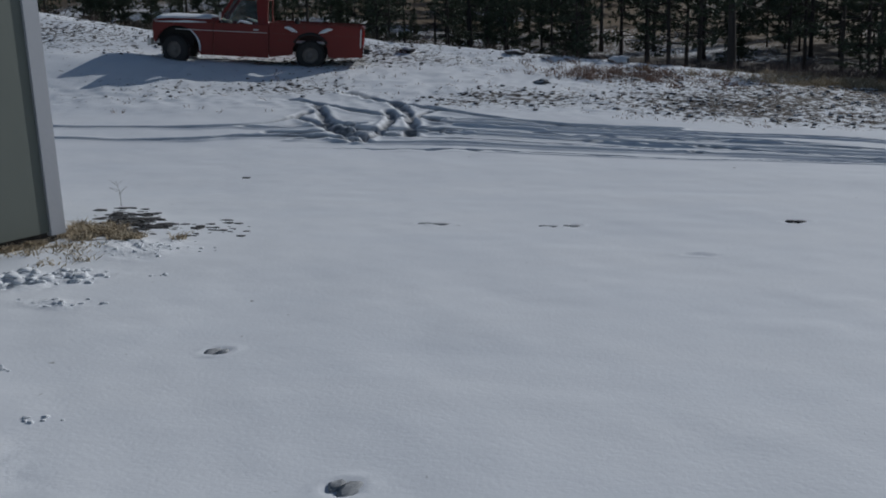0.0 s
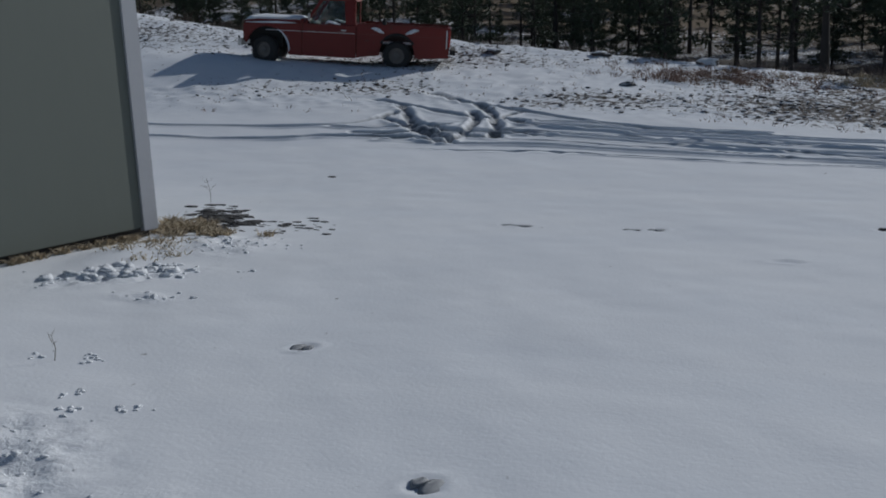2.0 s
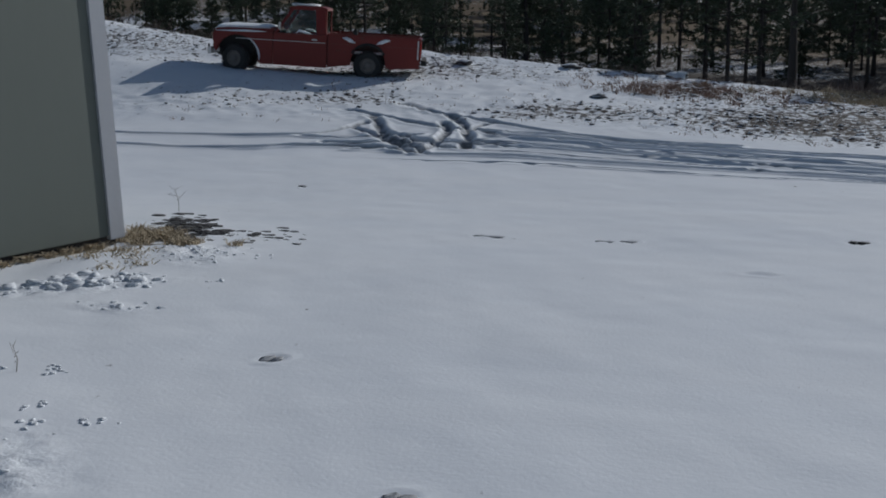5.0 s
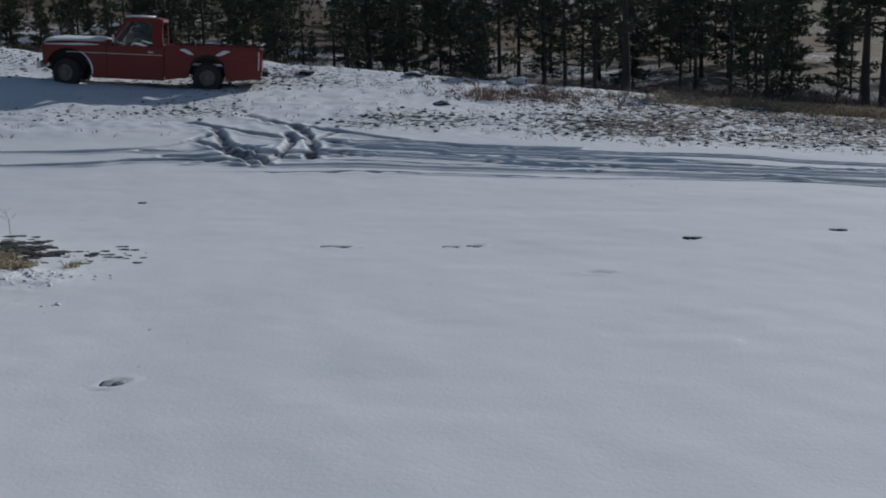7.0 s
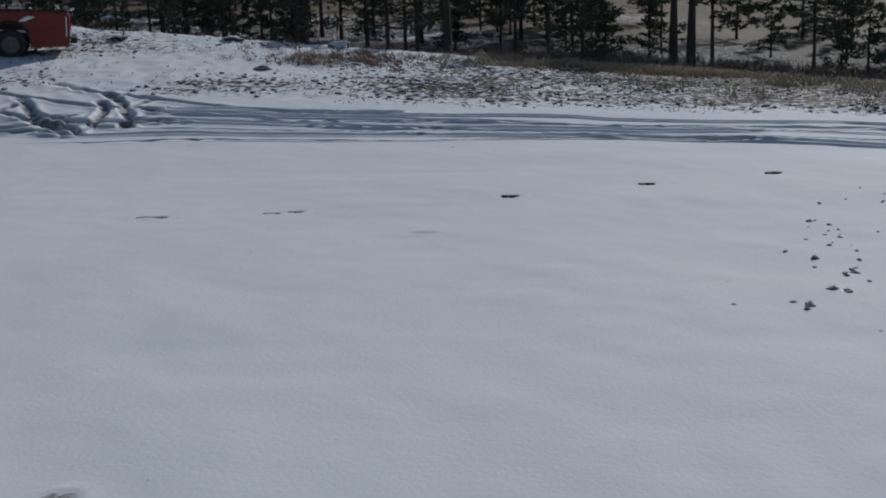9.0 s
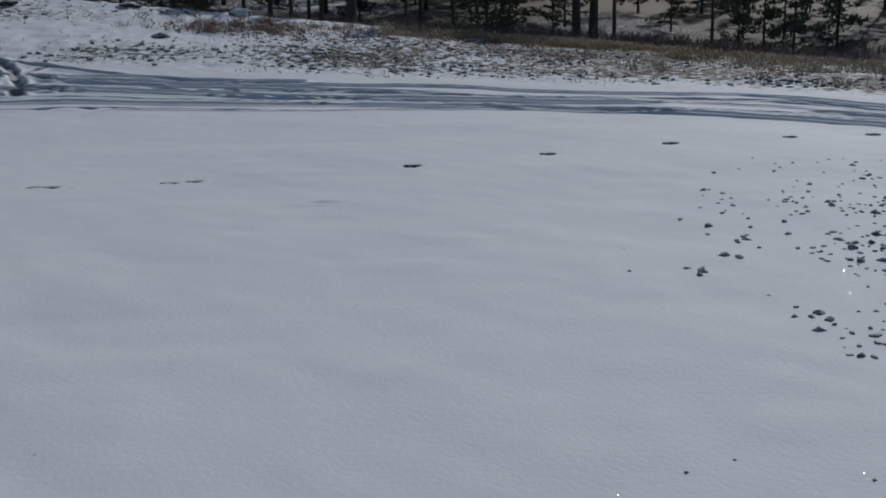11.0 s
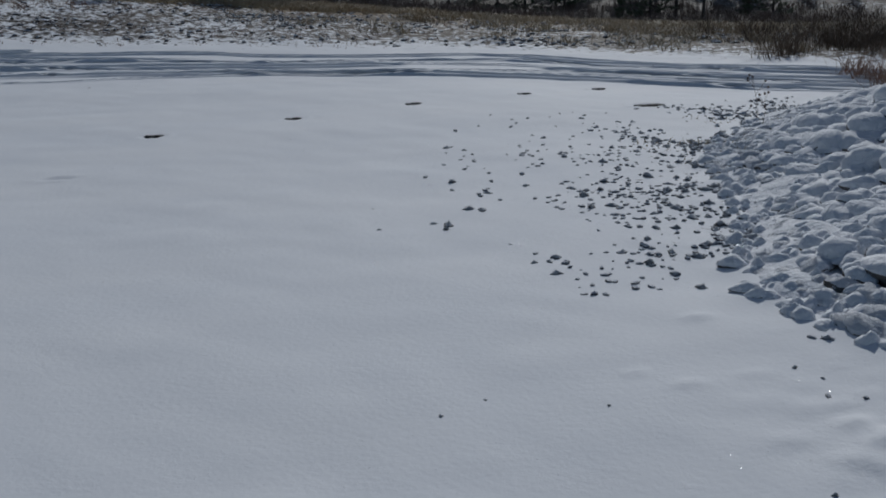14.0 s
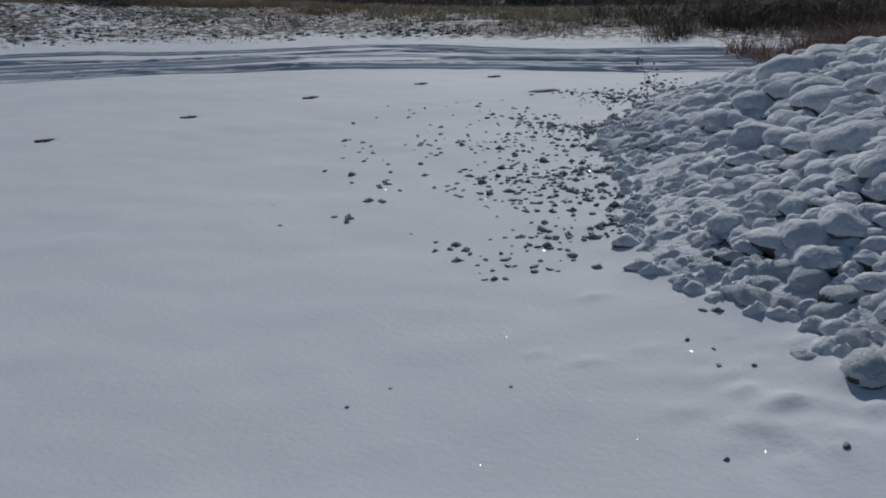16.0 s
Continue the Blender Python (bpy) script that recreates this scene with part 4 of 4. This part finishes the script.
    data = [(np.array([w.co[:] for w in me.vertices]), np.array([p.vertices[:] for p in me.polygons])) for me in small]
    for _ in range(6500):
        px, py = rnd.uniform(2.5, 7.5), rnd.uniform(2.0, 8.8)
        dd = float(pile_depth(np.array(px), np.array(py)))
        if dd < -0.10 or rnd.rand() < dd / 1.0:
            continue
        size = rnd.uniform(0.022, 0.058)
        vv, ff = data[rnd.randint(5)]
        c, s = math.cos(rnd.uniform(0, 6.28)), math.sin(rnd.uniform(0, 6.28))
        w = vv * size * rnd.uniform(0.8, 1.2, 3)
        w = np.stack([w[:, 0] * c - w[:, 1] * s, w[:, 0] * s + w[:, 1] * c, w[:, 2]], 1) + (px, py, floor_at(px, py) + float(pile_height(np.array(px), np.array(py))) + size * 0.2)
        v.append(w), f.append(ff + n)
        n += len(w)
    me = bpy.data.meshes.new("cobbles")
    me.from_pydata(np.concatenate(v).tolist(), [], np.concatenate(f).tolist())
    me.polygons.foreach_set("use_smooth", np.ones(len(me.polygons), bool))
    me.materials.append(BOULDER)
    cob = new("cobbles", me)
    cob.parent = pile
    tagged(cob, "small snow-covered cobbles", kind="stuff")


build_pile()


def ground_z(x, y):
    z, *_ = ground_forms(np.array([float(x)]), np.array([float(y)]))
    return floor_at(x, y) + float(z[0])


def build_stones():
    """Dark stones that rolled off the heap onto the snow, thinning out with distance."""
    rnd = np.random.RandomState(21)
    shapes = [stone_mesh("stone", 500 + k, STONE, 2, 0.85, 0.6, 0.45) for k in range(9)]
    spots = [(1.83, 5.72, 0.040), (1.76, 5.79, 0.025), (1.79, 5.63, 0.022), (2.06, 6.03, 0.035), (2.12, 5.97, 0.03), (2.17, 4.76, 0.026), (2.10, 4.82, 0.020), (2.16, 4.88, 0.024), (2.02, 4.84, 0.018),
             (2.05, 4.62, 0.03), (2.52, 4.85, 0.032), (2.85, 6.1, 0.04), (2.72, 6.88, 0.028), (2.50, 7.99, 0.03), (2.60, 7.85, 0.018), (2.4, 7.2, 0.02), (2.52, 7.0, 0.02), (2.45, 6.75, 0.02), (2.61, 4.19, 0.032), (2.60, 4.42, 0.035), (2.56, 4.62, 0.036), (1.05, 3.22, 0.012), (1.42, 5.75, 0.014),
             (2.44, 3.20, 0.014), (2.48, 3.08, 0.010), (2.40, 2.94, 0.016), (2.51, 2.88, 0.016), (2.73, 3.40, 0.026), (2.68, 3.44, 0.018), (1.99, 2.33, 0.012), (2.35, 2.22, 0.016), (1.63, 3.11, 0.010), (1.24, 3.31, 0.008), (2.88, 3.41, 0.04)]
    tries = 0
    while len(spots) < 420 and tries < 60000:
        tries += 1
        x, y = rnd.uniform(1.8, 6.6), rnd.uniform(4.0, 9.4)
        d = -float(pile_depth(np.array(x), np.array(y)))
        if d < -0.05 or d > 1.9 or y < max(4.1, 4.95 - 1.33 * (x - 2.5)):
            continue
        patch = float(np.clip(0.55 + 0.9 * value_noise(x, y, 0.42, 2), 0.05, 1.2))
        if rnd.rand() > math.exp(-(max(d, 0.0) / 0.75) ** 1.3) * patch:
            continue
        s = rnd.choice([0.012, 0.017, 0.023, 0.030, 0.038], p=[0.24, 0.30, 0.25, 0.15, 0.06]) * (1.1 - 0.3 * min(d, 1.5))
        if any((x - q[0]) ** 2 + (y - q[1]) ** 2 < (0.85 * (s + q[2])) ** 2 for q in spots):
            continue
        spots.append((x, y, s))
    spots = [(x, y, s * (0.72 if k < 34 else 0.9)) for k, (x, y, s) in enumerate(spots)]
    spots.sort(key=lambda q: math.hypot(q[0], q[1]))
    v, f, n = [], [], 0
    for k, (x, y, s) in enumerate(spots):
        shape = shapes[rnd.randint(len(shapes))]
        m = Matrix.Translation((x, y, ground_z(x, y) + s * 0.02)) @ Matrix.Rotation(rnd.uniform(0, 6.28), 4, "Z") @ Matrix.Diagonal((s * 1.35, s * 1.1, s * rnd.uniform(0.65, 1.0), 1))
        if k >= 300:
            v += [(m @ w.co)[:] for w in shape.vertices]
            f += [[j + n for j in p.vertices] for p in shape.polygons]
            n = len(v)
            continue
        ob = new("stone", shape)
        ob.matrix_world = m
        tagged(ob, "dark stone with a dusting of snow lying on the yard", "stone", "stones scattered from the heap")
    me = bpy.data.meshes.new("far_stones")
    me.from_pydata(v, [], f)
    me.materials.append(STONE)
    tagged(new("far_stones", me), "dark snow-dusted stones strewn at the end of the heap", "stones", kind="stuff")
    # pebbles between them
    small = [stone_mesh("pebble", 560 + k, STONE, 1, 0.6, 0.4) for k in range(5)]
    data = [(np.array([w.co[:] for w in me.vertices]), np.array([p.vertices[:] for p in me.polygons])) for me in small]
    x, y = rnd.uniform(2.0, 6.2, 6000), rnd.uniform(3.6, 9.4, 6000)
    d = -pile_depth(x, y)
    keep = (d > -0.05) & (rnd.rand(6000) < 1.2 * np.exp(-(np.clip(d, 0, 9) / 0.8) ** 1.3) * np.clip(0.45 + 0.9 * value_noise(x, y, 0.42, 2), 0.03, 1) * (y > 4.2))
    gz = ground_forms(x[keep], y[keep])[0] + lie(x[keep], y[keep])
    v, f, n = [], [], 0
    for px, py, pz in zip(x[keep], y[keep], gz):
        s = rnd.uniform(0.006, 0.02)
        vv, ff = data[rnd.randint(5)]
        v.append(vv * s * rnd.uniform(0.8, 1.6, 3) + (px, py, pz + 0.1 * s)), f.append(ff + n)
        n += len(vv)
    me = bpy.data.meshes.new("pebbles")
    me.from_pydata(np.concatenate(v).tolist(), [], np.concatenate(f).tolist())
    me.materials.append(STONE)
    tagged(new("pebbles", me), "small dark pebbles strewn over the snow", "pebbles", kind="stuff")


build_stones()


def build_clods():
    """Dark clods and stubs standing out of the thin snow on the bank."""
    rnd = np.random.RandomState(31)
    shapes = [stone_mesh("clod", 700 + k, CLOD, 1, 0.6, 0.4, 0.3) for k in range(5)]
    data = [(np.array([w.co[:] for w in me.vertices]), np.array([p.vertices[:] for p in me.polygons])) for me in shapes]
    n0 = 20000
    x, y = rnd.uniform(-20, 15, n0), rnd.uniform(15, 28, n0)
    z, rut, bare, straw, crust = ground_forms(x, y)
    keep = (rnd.rand(n0) < np.clip(bare * 2.4 - 0.22, 0, 1) * np.clip(0.6 + 0.7 * value_noise(x, y, 1.1, 0), 0.1, 1)) & (y > far_edge(x) + 0.5)
    v, f, n = [], [], 0
    for px, py, pz in zip(x[keep], y[keep], z[keep]):
        size = 0.012 + 0.042 * rnd.rand() ** 1.8
        vv, ff = data[rnd.randint(5)]
        w = vv * size * rnd.uniform(0.7, 1.5, 3) + (px, py, floor_at(px, py) + pz + size * 0.15)
        v.append(w), f.append(ff + n)
        n += len(w)
    me = bpy.data.meshes.new("clods")
    me.from_pydata(np.concatenate(v).tolist(), [], np.concatenate(f).tolist())
    me.materials.append(CLOD)
    tagged(new("clods", me), "dark clods poking through thin snow on the bank", "clods", kind="stuff")


build_clods()


def crest_rock(x, y, size, flat, label, seed, mat):
    ob = new("rock", stone_mesh("rock", seed, mat, 3, flat * 1.2, 0.45))
    ob.matrix_world = Matrix.Translation((x, y, ground_z(x, y) + size * 0.12)) @ Matrix.Rotation(seed, 4, "Z") @ Matrix.Scale(size * 0.78, 4)
    return tagged(ob, label, "rock", "rocks along the crest")


crest_rock(-3.45, 26.7, 0.25, 0.55, "snow-topped rock on the crest of the bank", 41, BOULDER)
crest_rock(-6.1, 26.6, 0.30, 0.3, "low dark rock on the crest of the bank", 42, STONE)
crest_rock(-8.6, 25.6, 0.24, 0.35, "low dark rock with snow near the crest", 43, STONE)
crest_rock(-4.55, 22.4, 0.24, 0.22, "low dark rock on the snowy bank", 44, STONE)


def build_prints():
    """Dark or grey lobes laid in the trodden marks."""
    rnd = np.random.RandomState(3)
    # the dark lobes share their material with the clods by the shed
    soil = [stone_mesh("footprint", 40 + k, SOIL, 2, 0.12, 0.45) for k in range(4)]
    grey_lobes = [stone_mesh("footprint", 50 + k, PRINT_GREY, 2, 0.10, 0.45) for k in range(3)]
    for k, (x, y, wide, deep, dark) in enumerate(PRINTS):
        if not dark:
            continue
        lobes = [(-0.45, 0.44), (0.5, 0.42)] if k == 0 else [(-0.42, 0.40), (0.38, 0.52)] if k == 1 else [(-0.5, 0.42), (0.35, 0.6)]
        mark = thing("footprint", Matrix.Translation((x, y, ground_z(x, y))), "trodden footprint with dark lobes in the snow" if dark == 1 else "shallow footprint with grey lobes in the snow", "footprint", "footprints across the yard")
        for off, part_w in lobes:
            ob = new("sole_mark" if off > 0 else "heel_mark", (soil if dark == 1 else grey_lobes)[rnd.randint(3)])
            ob.parent = mark
            ob.matrix_local = Matrix.Translation((off * wide, rnd.uniform(-0.1, 0.1) * deep, 0.006)) @ Matrix.Diagonal((wide * part_w * 1.0, deep * 0.85, 0.12, 1))


build_prints()


def build_soil_clods():
    """Broken dark soil that shows through the snow beyond the shed's corner."""
    rnd = np.random.RandomState(17)
    data = [(np.array([w.co[:] for w in me.vertices]), np.array([p.vertices[:] for p in me.polygons])) for me in (stone_mesh("clod", 60 + k, SOIL, 2, 0.3, 0.5) for k in range(5))]
    v, f, n = [], [], 0
    for k in range(240):
        a = rnd.uniform(-1, 1)
        x, y = -5.75 + 0.45 * a + rnd.normal(0, 0.12), 8.68 - 0.45 * a + rnd.normal(0, 0.14)
        if k > 195:
            x, y = rnd.normal(-4.85, 0.25), rnd.normal(8.3, 0.2)
        s = (0.008 + 0.034 * rnd.rand() ** 1.5) * (1.0 if k < 195 else 0.7)
        vv, ff = data[rnd.randint(5)]
        v.append(vv * (s * 1.7, s * 1.1, s * 0.9) + (x, y, ground_z(x, y) + 0.1 * s)), f.append(ff + n)
        n += len(vv)
    me = bpy.data.meshes.new("soil_clods")
    me.from_pydata(np.concatenate(v).tolist(), [], np.concatenate(f).tolist())
    me.materials.append(SOIL)
    tagged(new("soil_clods", me), "broken dark soil showing through the snow", "soil", kind="stuff")


build_soil_clods()


# ---- dry grass and weeds ----
def grass(name, seed, spots, height, mat, label, width=0.006, per=26, lean=0.5, kind="stuff", group=""):
    """Tufts of thin bent blades; spots are x, y, radius."""
    rnd = np.random.RandomState(seed)
    v, f = [], []
    for x, y, r in spots:
        base = (ground_z(x, y) if y < 8.3 and x < 0 else floor_at(x, y)) + 0.31 * max(0, min(3.2, float(pile_depth(np.array(float(x)), np.array(float(y))))))
        for _ in range(per):
            a, q = rnd.uniform(0, 6.28), r * rnd.rand() ** 0.6
            p = np.array((x + q * math.cos(a), y + q * math.sin(a), base - 0.02))
            h = height * rnd.uniform(0.4, 1.15)
            d = rnd.normal(size=2) * lean * h
            s = np.array((math.cos(a + 1.3), math.sin(a + 1.3), 0)) * width
            mid = p + (d[0] * 0.35, d[1] * 0.35, h * 0.62)
            tip = p + (d[0], d[1], h * rnd.uniform(0.75, 1.0))
            n = len(v)
            v += [p - s, p + s, mid - s * 0.8, mid + s * 0.8, tip]
            f += [(n, n + 1, n + 3, n + 2), (n + 2, n + 3, n + 4)]
    me = bpy.data.meshes.new(name)
    me.from_pydata([tuple(a) for a in v], [], f)
    me.materials.append(mat)
    return tagged(new(name, me), label, "grass", group, kind)


BROWN = plain("brown_brush", (0.07, 0.05, 0.035), (0.20, 0.145, 0.10), 4, 0.85, relief=0.0)
G = np.random.RandomState(77)
U = np.random.RandomState(78)


def scatter(n, cx, cy, sx, sy, r):
    return [(G.normal(cx, sx), G.normal(cy, sy), r * G.uniform(0.6, 1.4)) for _ in range(n)]


grass("dry_grass", 1, [(G.normal(-5.6, 0.2), G.normal(7.95, 0.2), 0.10) for _ in range(30)] + [(G.normal(-5.1, 0.12), G.normal(7.6, 0.15), 0.08) for _ in range(6)] + [(-5.80 - 0.30 * t + 0.06, 7.35 - 1.2 * t, 0.05) for t in G.uniform(0, 1, 14)], 0.085, STRAW, "tan dry grass flattened round the shed's foot", per=70, lean=0.9)
grass("dry_grass", 10, [(G.normal(-5.25, 0.15), G.normal(6.9, 0.18), 0.12) for _ in range(30)], 0.06, STRAW, "sparse tan straw lying on drifted snow by the shed", per=16, lean=1.3)
grass("rusty_brush", 2, scatter(120, -3.0, 24.4, 1.1, 0.8, 0.25), 0.17, RUST_BRUSH, "rusty brown brush standing out of the snow on the bank", width=0.006, per=22, lean=0.8)
grass("tan_grass", 3, scatter(260, 4.2, 25.6, 2.2, 0.6, 0.3), 0.20, STRAW, "tan dry grass along the crest of the bank", width=0.007, per=55, lean=0.8)
grass("tan_grass", 4, [s for s in scatter(560, 13.0, 21.5, 3.6, 3.4, 0.35) if s[1] > float(far_edge(s[0])) + 1.4], 0.20, STRAW, "low tan dry grass beyond the drive", width=0.007, per=45, lean=0.8)
grass("stubble", 5, [(x, y, 0.12) for x, y in zip(G.uniform(-12, 12, 1800), G.uniform(16, 27, 1800)) if y > float(far_edge(x)) + 1.0 and (x > -3 or G.rand() < 0.25)], 0.09, RUST_BRUSH, "brown stubble poking through thin snow", width=0.005, per=5)
grass("dry_grass", 6, [(4.55 + G.normal(0, 0.25), 7.1 + G.normal(0, 0.35), 0.12) for _ in range(26)] + [(5.3 + G.normal(0, 0.3), 8.0 + G.normal(0, 0.25), 0.12) for _ in range(18)], 0.055, STRAW, "dry grass at the foot of the rock pile", per=10)
grass("rusty_brush", 7, [(9.0 + G.normal(0, 0.6), 9.2 + G.normal(0, 0.4), 0.25) for _ in range(90)], 0.38, RUST_BRUSH, "rusty brush behind the rock pile", width=0.004, per=90, lean=0.8)


grass("brown_brush", 9, [q for q in scatter(260, 12.2, 12.6, 1.5, 1.8, 0.4) if q[1] > float(far_edge(q[0])) + 1.0], 0.48, BROWN, "brown leafless brush beyond the rock pile", width=0.005, per=50, lean=0.7)
# undergrowth, thickened with added tufts to stand in for shade in the dip
grass("undergrowth", 8, [(x, y, 0.35) for x, y in zip(U.uniform(-26, 30, 1300), U.uniform(29, 43, 1300))] + [(x, y, 0.35) for x, y in zip(U.uniform(0, 24, 900), U.uniform(28.5, 44, 900))], 0.55, TWIG, "dark leafless undergrowth in the shaded dip", width=0.009, per=13, lean=0.6)


def weed(x, y, height, seed, heads=True):
    """A single dry weed stalk with side twigs."""
    rnd = random.Random(seed)
    z = floor_at(x, y) + 0.31 * max(0, float(pile_depth(np.array(x), np.array(y))))
    plantlet = thing("weed", Matrix.Translation((x, y, z - 0.02)), "thin dry weed stalk standing out of the snow", "weed", "dry weeds")
    b = bmesh.new()
    top = Vector((rnd.uniform(-0.15, 0.15) * height, rnd.uniform(-0.15, 0.15) * height, height))
    tube(b, [(0, 0, 0), top * 0.5 + Vector((0.02, 0, 0)), top], [0.003, 0.002, 0.001], 5)
    tips = [top]
    for k in range(5):
        p = top * rnd.uniform(0.35, 0.9)
        q = p + Vector((rnd.uniform(-0.3, 0.3), rnd.uniform(-0.3, 0.3), rnd.uniform(0.1, 0.35))) * height
        tube(b, [p, q], [0.0016, 0.0009], 4)
        tips.append(q)
    part("stalk", b, TWIG, plantlet)
    if heads:
        for q in tips:
            b = bmesh.new()
            bmesh.ops.create_icosphere(b, subdivisions=1, radius=0.012)
            bmesh.ops.translate(b, verts=b.verts, vec=q)
            part("seed_head", b, TWIG, plantlet)


weed(5.35, 8.05, 0.42, 1)
weed(5.1, 7.6, 0.30, 2)
weed(-3.96, 4.30, 0.15, 3, False)
weed(-6.43, 9.55, 0.27, 4, False)


def build_lumps():
    """Lumps of kicked-up snow near the shed."""
    rnd = np.random.RandomState(9)
    shapes = [stone_mesh("snow_lump", 900 + k, SNOW, 2, 0.5, 0.5) for k in range(5)]
    spots = []
    for _ in range(110):
        a = rnd.uniform(-0.5, 0.5)
        spots.append((-4.98 + a * 0.7 + rnd.normal(0, 0.10), 6.15 + a * 0.65 + rnd.normal(0, 0.10), 0.012 + 0.045 * rnd.rand() ** 1.6))
    spots += [(G.normal(-3.4, 0.32), G.normal(2.95, 0.3), 0.006 + 0.022 * rnd.rand() ** 2) for _ in range(110)]
    spots += [(G.normal(-4.35, 0.15), G.normal(5.65, 0.08), rnd.uniform(0.010, 0.028)) for _ in range(16)]
    spots += [(G.normal(-4.75, 0.2), G.normal(7.4, 0.2), rnd.uniform(0.008, 0.02)) for _ in range(50)]
    spots += [(G.normal(-2.25, 0.16), G.normal(2.84, 0.06), 0.006 + 0.02 * rnd.rand() ** 2) for _ in range(40)]
    for cx, cy in ((-3.03, 3.79), (-3.47, 3.86), (-3.35, 3.66), (-3.80, 4.42), (-3.74, 4.37), (-4.15, 6.58), (-4.1, 4.3)):
        spots += [(cx + rnd.normal(0, 0.035), cy + rnd.normal(0, 0.03), rnd.uniform(0.007, 0.02)) for _ in range(7)]
    spots = [q for q in spots if (q[0] + 5.72) + 0.27 * (7.6 - q[1]) > 0.1]
    for x, y, s in spots:
        ob = new("snow_lump", shapes[rnd.randint(5)])
        ob.matrix_world = Matrix.Translation((x, y, ground_z(x, y) + s * 0.02)) @ Matrix.Rotation(rnd.uniform(0, 6.28), 4, "Z") @ Matrix.Scale(s, 4)
        tagged(ob, "lump of crusted snow lying on the yard", "snow lump", "snow lumps by the shed")


build_lumps()


def build_crystals():
    """Coarse snow crystals lying at all angles, which catch the low sun."""
    rnd = np.random.RandomState(13)
    m, n, l, p = material("snow_crystal")
    l.new(mixed(m, noise_node(m, 4), SNOW_DARK, SNOW_LIGHT), p.inputs["Base Color"])
    p.inputs["Roughness"].default_value, p.inputs["Specular IOR Level"].default_value = 0.12, 1.0
    k = 90000
    x, y = rnd.uniform(-0.4, 3.6, k), rnd.uniform(2.0, 8.5, k)
    keep = rnd.rand(k) < 0.25 + 0.75 * step(-0.2, 0.5, value_noise(x, y, 0.9, 3))
    x, y = x[keep], y[keep]
    z = ground_forms(x, y)[0] + lie(x, y) + 0.003
    c = np.stack([x, y, z], 1)
    u = np.stack([np.ones(len(x)), np.zeros(len(x)), rnd.normal(0, 0.22, len(x))], 1)
    w = np.stack([np.zeros(len(x)), np.ones(len(x)), rnd.normal(0, 0.22, len(x))], 1)
    s = rnd.uniform(0.0003, 0.0010, (len(x), 1))
    v = np.stack([c - u * s - w * s, c + u * s - w * s, c + u * s + w * s, c - u * s + w * s], 1).reshape(-1, 3)
    tagged(new("snow_crystals", leaf_mesh("snow_crystals", v, np.arange(len(v)).reshape(-1, 4), m)), "glinting snow crystals strewn over the yard", "snow crystals", kind="stuff")


build_crystals()
